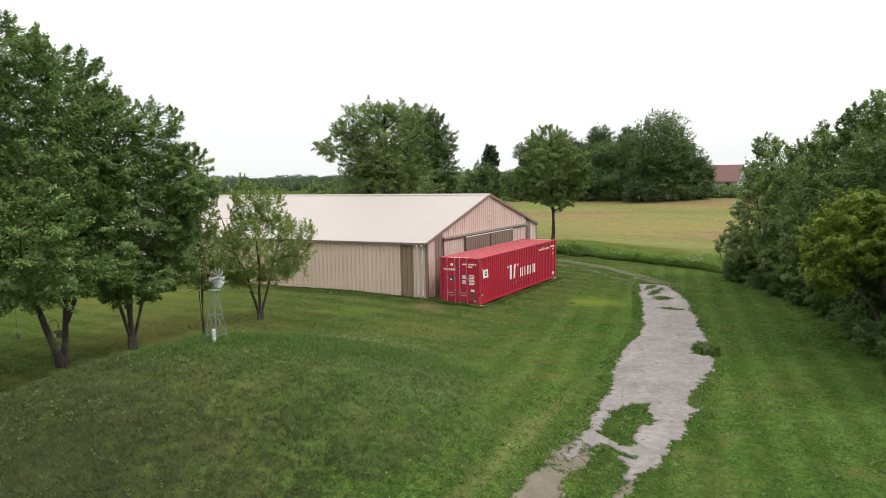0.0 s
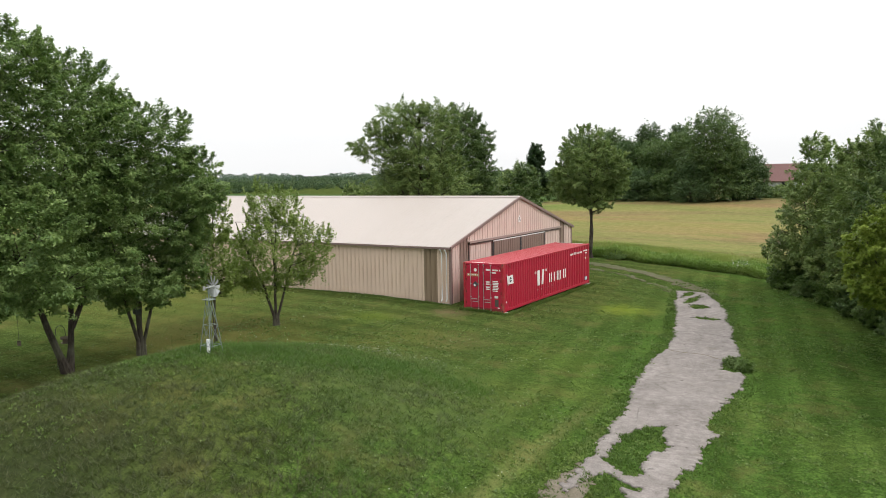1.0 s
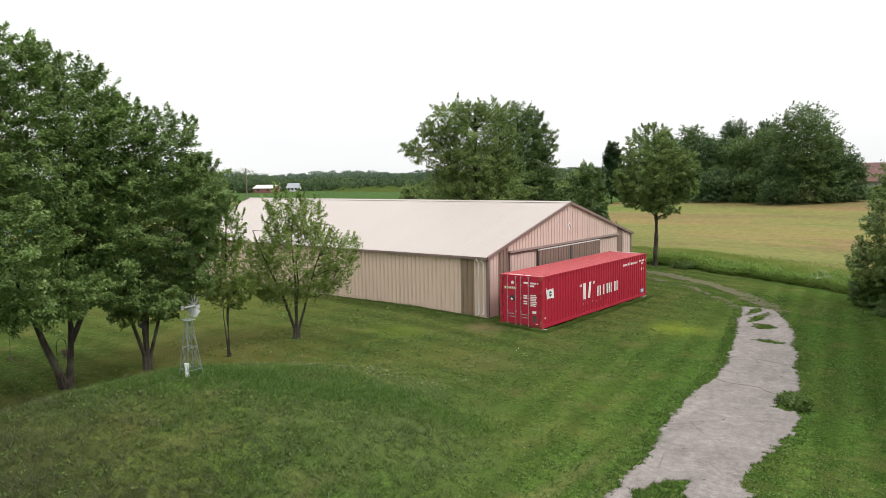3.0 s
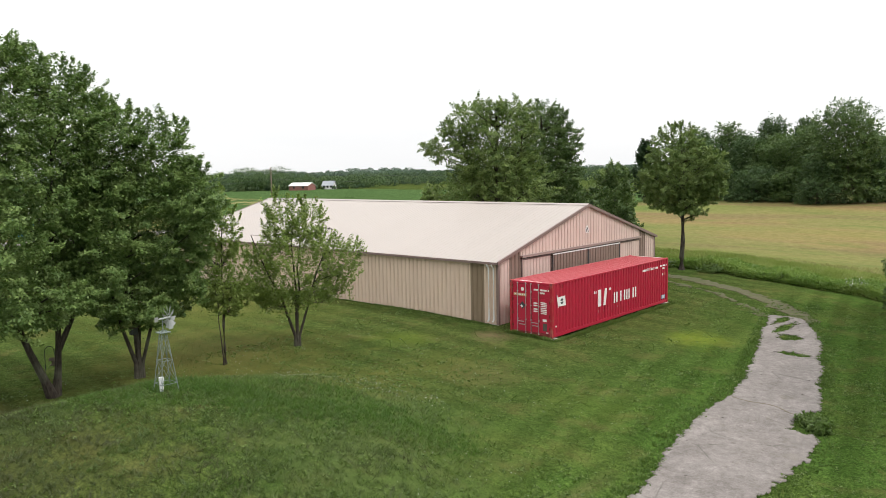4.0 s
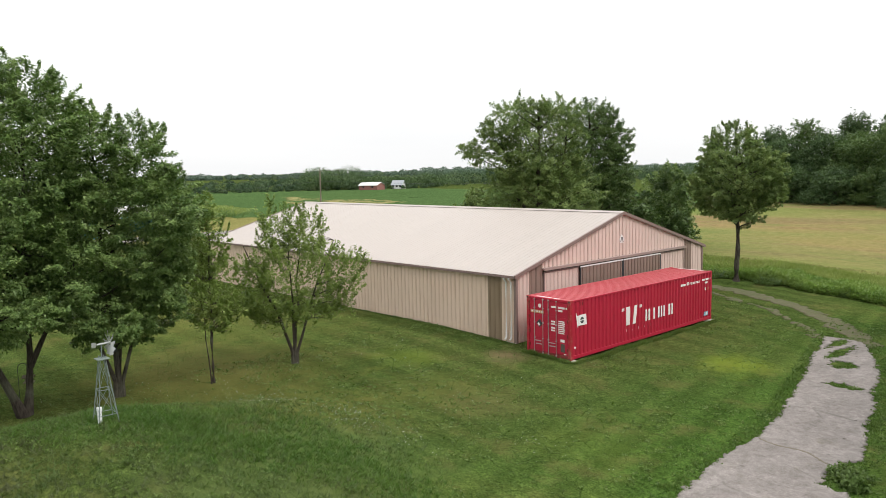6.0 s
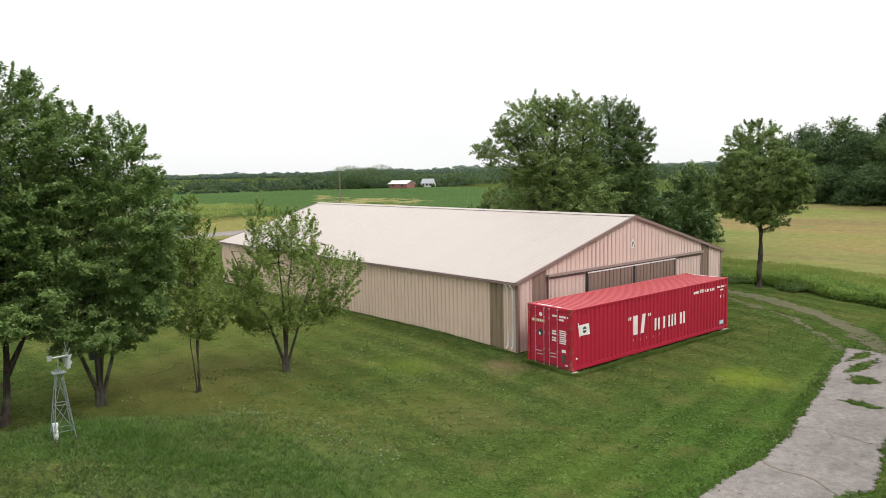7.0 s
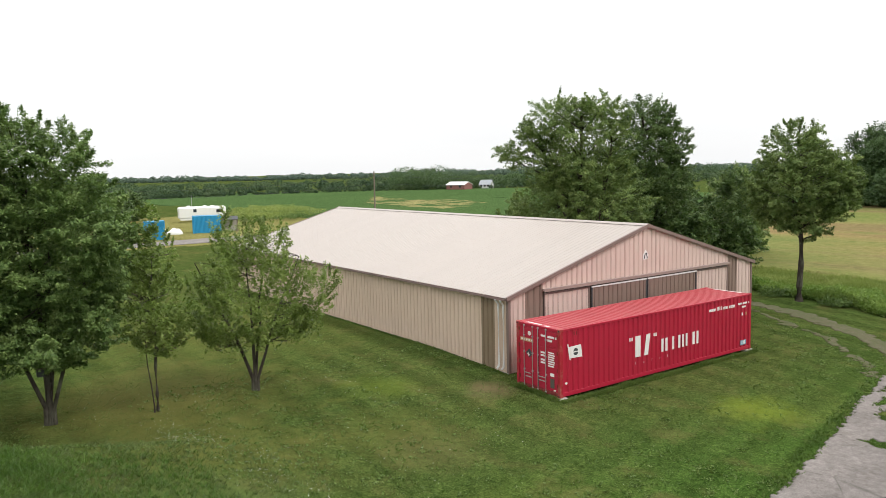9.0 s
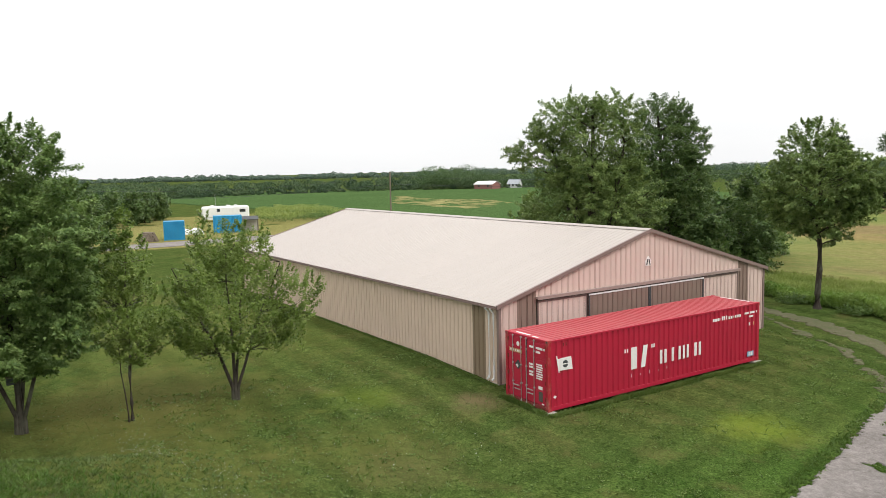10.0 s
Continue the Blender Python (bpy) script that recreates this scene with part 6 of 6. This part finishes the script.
# broad-leaved weeds scattered in the lawn, as low rosettes
n = 26000
wx0, wy0 = rng.uniform(-28, 6, n), rng.uniform(6, 52, n)
k = ~bare(wx0, wy0) & (0.6 * wavy(wx0, wy0, 0.25) + 0.5 * wavy(wx0, wy0, 1.3) + 0.6 * rng.random(n) + 0.2 * hump(wx0, wy0) + 0.15 * (wx0 > -9) > 1.05)
wx0, wy0 = np.repeat(wx0[k], 6), np.repeat(wy0[k], 6)
wx0, wy0 = wx0 + rng.normal(size=len(wx0)) * 0.06, wy0 + rng.normal(size=len(wy0)) * 0.06
rosette = np.stack((wx0, wy0, land(wx0, wy0) + 0.02 + 0.04 * rng.random(len(wx0))), 1)
tagged(new("lawn_weeds", leaves("lawn_weeds", rosette, 0.075, rng, CLOVER, None, 0.65)), "low broad-leaved weeds scattered in the lawn", "weeds", kind="stuff")
# lush grass on the crest, round the windmill and along the mound's shoulder
n = 26000
CREST = ((-24.0, 12.6), (-21.5, 14.4), (-18.6, 15.3), (-16.4, 17.0), (-14.4, 19.2), (-12.2, 20.0))
lx, ly = rng.uniform(-25, -11, n), rng.uniform(10, 23, n)
k = near_line(lx, ly, CREST) < 3.4 * rng.random(n) ** 1.6 * (0.3 + wavy(lx, ly, 0.5)) * np.clip((-9 - lx) / 9, 0.3, 1)
blades("crest_grass", lx[k], ly[k], 0.09 + 0.10 * wavy(lx[k], ly[k], 0.9), 0.013, 5, rng, LUSH, "lush green grass on the mound's crest", bend=0.9)
# weeds along the drive's edge and on its islands
n = 60000
ex, ey = rng.uniform(-14, -2.5, n), rng.uniform(13, 49, n)
dg = drive_gap(ex, ey)
k = (dg < 0.05) & (dg > -0.55) & (rng.random(n) < 0.25 + 0.75 * wavy(ex, ey, 1.7) ** 2)
blades("edge_weeds", ex[k], ey[k], 0.04 + 0.09 * wavy(ex[k], ey[k], 1.1) ** 2, 0.018, 5, rng, WEED, "weeds and grass creeping over the drive's edge", "weeds")
n = 30000
fx, fy = rng.uniform(-28, -8, n), rng.uniform(8, 31, n)
drift = near_line(fx, fy, ((-23.6, 20.9), (-21.5, 21.5), (-18.5, 22.3), (-16.5, 22.0), (-15.0, 22.4)))
k = (rng.random(n) < 0.5 * np.exp(-(drift / 0.75) ** 2) * (wavy(fx, fy, 0.9) > 0.4)) | ((wavy(fx, fy, 0.35) + 0.4 * rng.random(n) > 0.85) & (hump(fx, fy) < 0.9) & (rng.random(n) < 0.06))
cl = np.stack((fx[k], fy[k], land(fx[k], fy[k]) + 0.08), 1)
tagged(new("clover_flowers", leaves("clover_flowers", cl, 0.027, rng, PETAL, None, 0.9)), "small white clover flowers in the grass", "flowers", kind="stuff")
for i, (x, y, s) in enumerate(((-5.6, 30.5, 0.55), (-5.2, 29.9, 0.38), (-20.6, 59.0, 0.9), (-24.6, 59.2, 0.9), (-15.5, 58.9, 0.7))):
    grow("weed_clump", "bushy clump of broad green weeds", (x, y), [(0, 0, s * 0.35, s, s, s * 0.4)], WEED, BARK, 1100, 0.1, [(lean(0, 0, s * 0.5, 0.05, 0, 3, 0.03, 200 + i), 0.012, 0.005)], 210 + i, "weed clumps", 0.22, 6, 0.008, category="weeds")
# tall weeds between lawn and meadow: a leafy bank, then thinner growth
EDGE_X, EDGE_Y = [-46, -34, -26, -20, -16, -12, -9.7, -7, 2], [58.6, 59, 59.4, 59.1, 58.4, 57.4, 56.0, 54.2, 50.5]
n = 90000
tx = rng.uniform(-46, 4, n)
dep = rng.uniform(0, 1, n) ** 1.2 * 3.4
ty = np.interp(tx, EDGE_X, EDGE_Y) + dep + (wavy(tx, tx * 0.3, 0.5) - 0.5) * 1.0
hh = 0.8 * (0.25 + 0.75 * wavy(tx, ty, 0.4) + 0.8 * np.clip(wavy(tx, ty, 0.9) - 0.55, 0, 1)) * np.clip(dep * 2.5 + 0.4, 0, 1)
bank = np.stack((tx, ty, land(tx, ty) + hh * np.power(rng.uniform(0, 1, n), 0.6) + 0.02), 1)
tagged(new("weed_bank", leaves("weed_bank", bank, 0.17, rng, STRIP, None, 0.45)), "bank of leafy green weeds before the meadow", "weeds", kind="stuff")
n = 34000
tx = rng.uniform(-46, 8, n)
ty = np.interp(tx, EDGE_X, EDGE_Y) + 2.4 + rng.uniform(0, 1, n) ** 1.2 * 6.4
blades("weed_strip", tx, ty, 0.25 + 0.55 * wavy(tx, ty, 0.45) ** 1.5, 0.03, 4, rng, STALK, "strip of tall yellow-green grass before the meadow", "weeds")
n = 6000
tx, ty = rng.uniform(-54, 24, n), 65 + rng.uniform(0, 1, n) * 5
blades("meadow_grass", tx, ty, 0.12 + 0.2 * wavy(tx, ty, 0.3), 0.03, 3, rng, MEADOW, "tall tan and green meadow grass", "grass")
n = 70000
tx, ty = rng.uniform(-194, -124, n), rng.uniform(62, 93, n)
k = inside(tx + 9 * (wavy(ty, tx, 0.21) - 0.5), ty + 5 * (wavy(tx, ty, 0.17) - 0.5), [(-127, 66), (-126, 76), (-142, 85), (-158, 88), (-174, 83), (-140, 66)])
tx, ty = tx[k], ty[k]
tz = (0.6 + 1.5 * wavy(tx, ty, 0.25)) * np.sqrt(rng.uniform(0, 1, len(tx)))
plume_top = tz + 0.5 * wavy(ty, tx, 0.4) > 1.15
for nm, kk, size, leaf, label in (("tall_grass_patch", plume_top, 0.3, STALK, "patch of tall yellow-green grass"), ("tall_weed_patch", ~plume_top, 0.34, WEED, "patch of tall green weeds among the grass")):
    tagged(new(nm, leaves(nm, np.stack((tx, ty, tz + 0.05), 1)[kk], size, rng, leaf, None, 0.3)), label, "weeds" if nm == "tall_weed_patch" else "grass", kind="stuff")
# unmown fringe along the barn and round the container
n = 9000
bx = rng.uniform(BX - BL, BX, n)
fx = np.concatenate((bx, rng.uniform(-20.5, -17.9, 1300), np.full(3600, -17.9) + rng.uniform(0, 0.22, 3600)))
fy = np.concatenate((np.full(n, BY0 - 0.08) - rng.uniform(0, 0.2, n), np.full(1300, 33.93) - rng.uniform(0, 0.2, 1300), rng.uniform(33.9, 46.3, 3600)))
blades("wall_foot_grass", fx, fy, np.where(fx > -20.6, 0.09, 0.02) + np.where(fx > -20.6, 0.1, 0.05) * wavy(fx, fy, 2.9) ** 2, 0.012, 4, rng, CLOVER, "unmown grass along the barn's and container's foot")
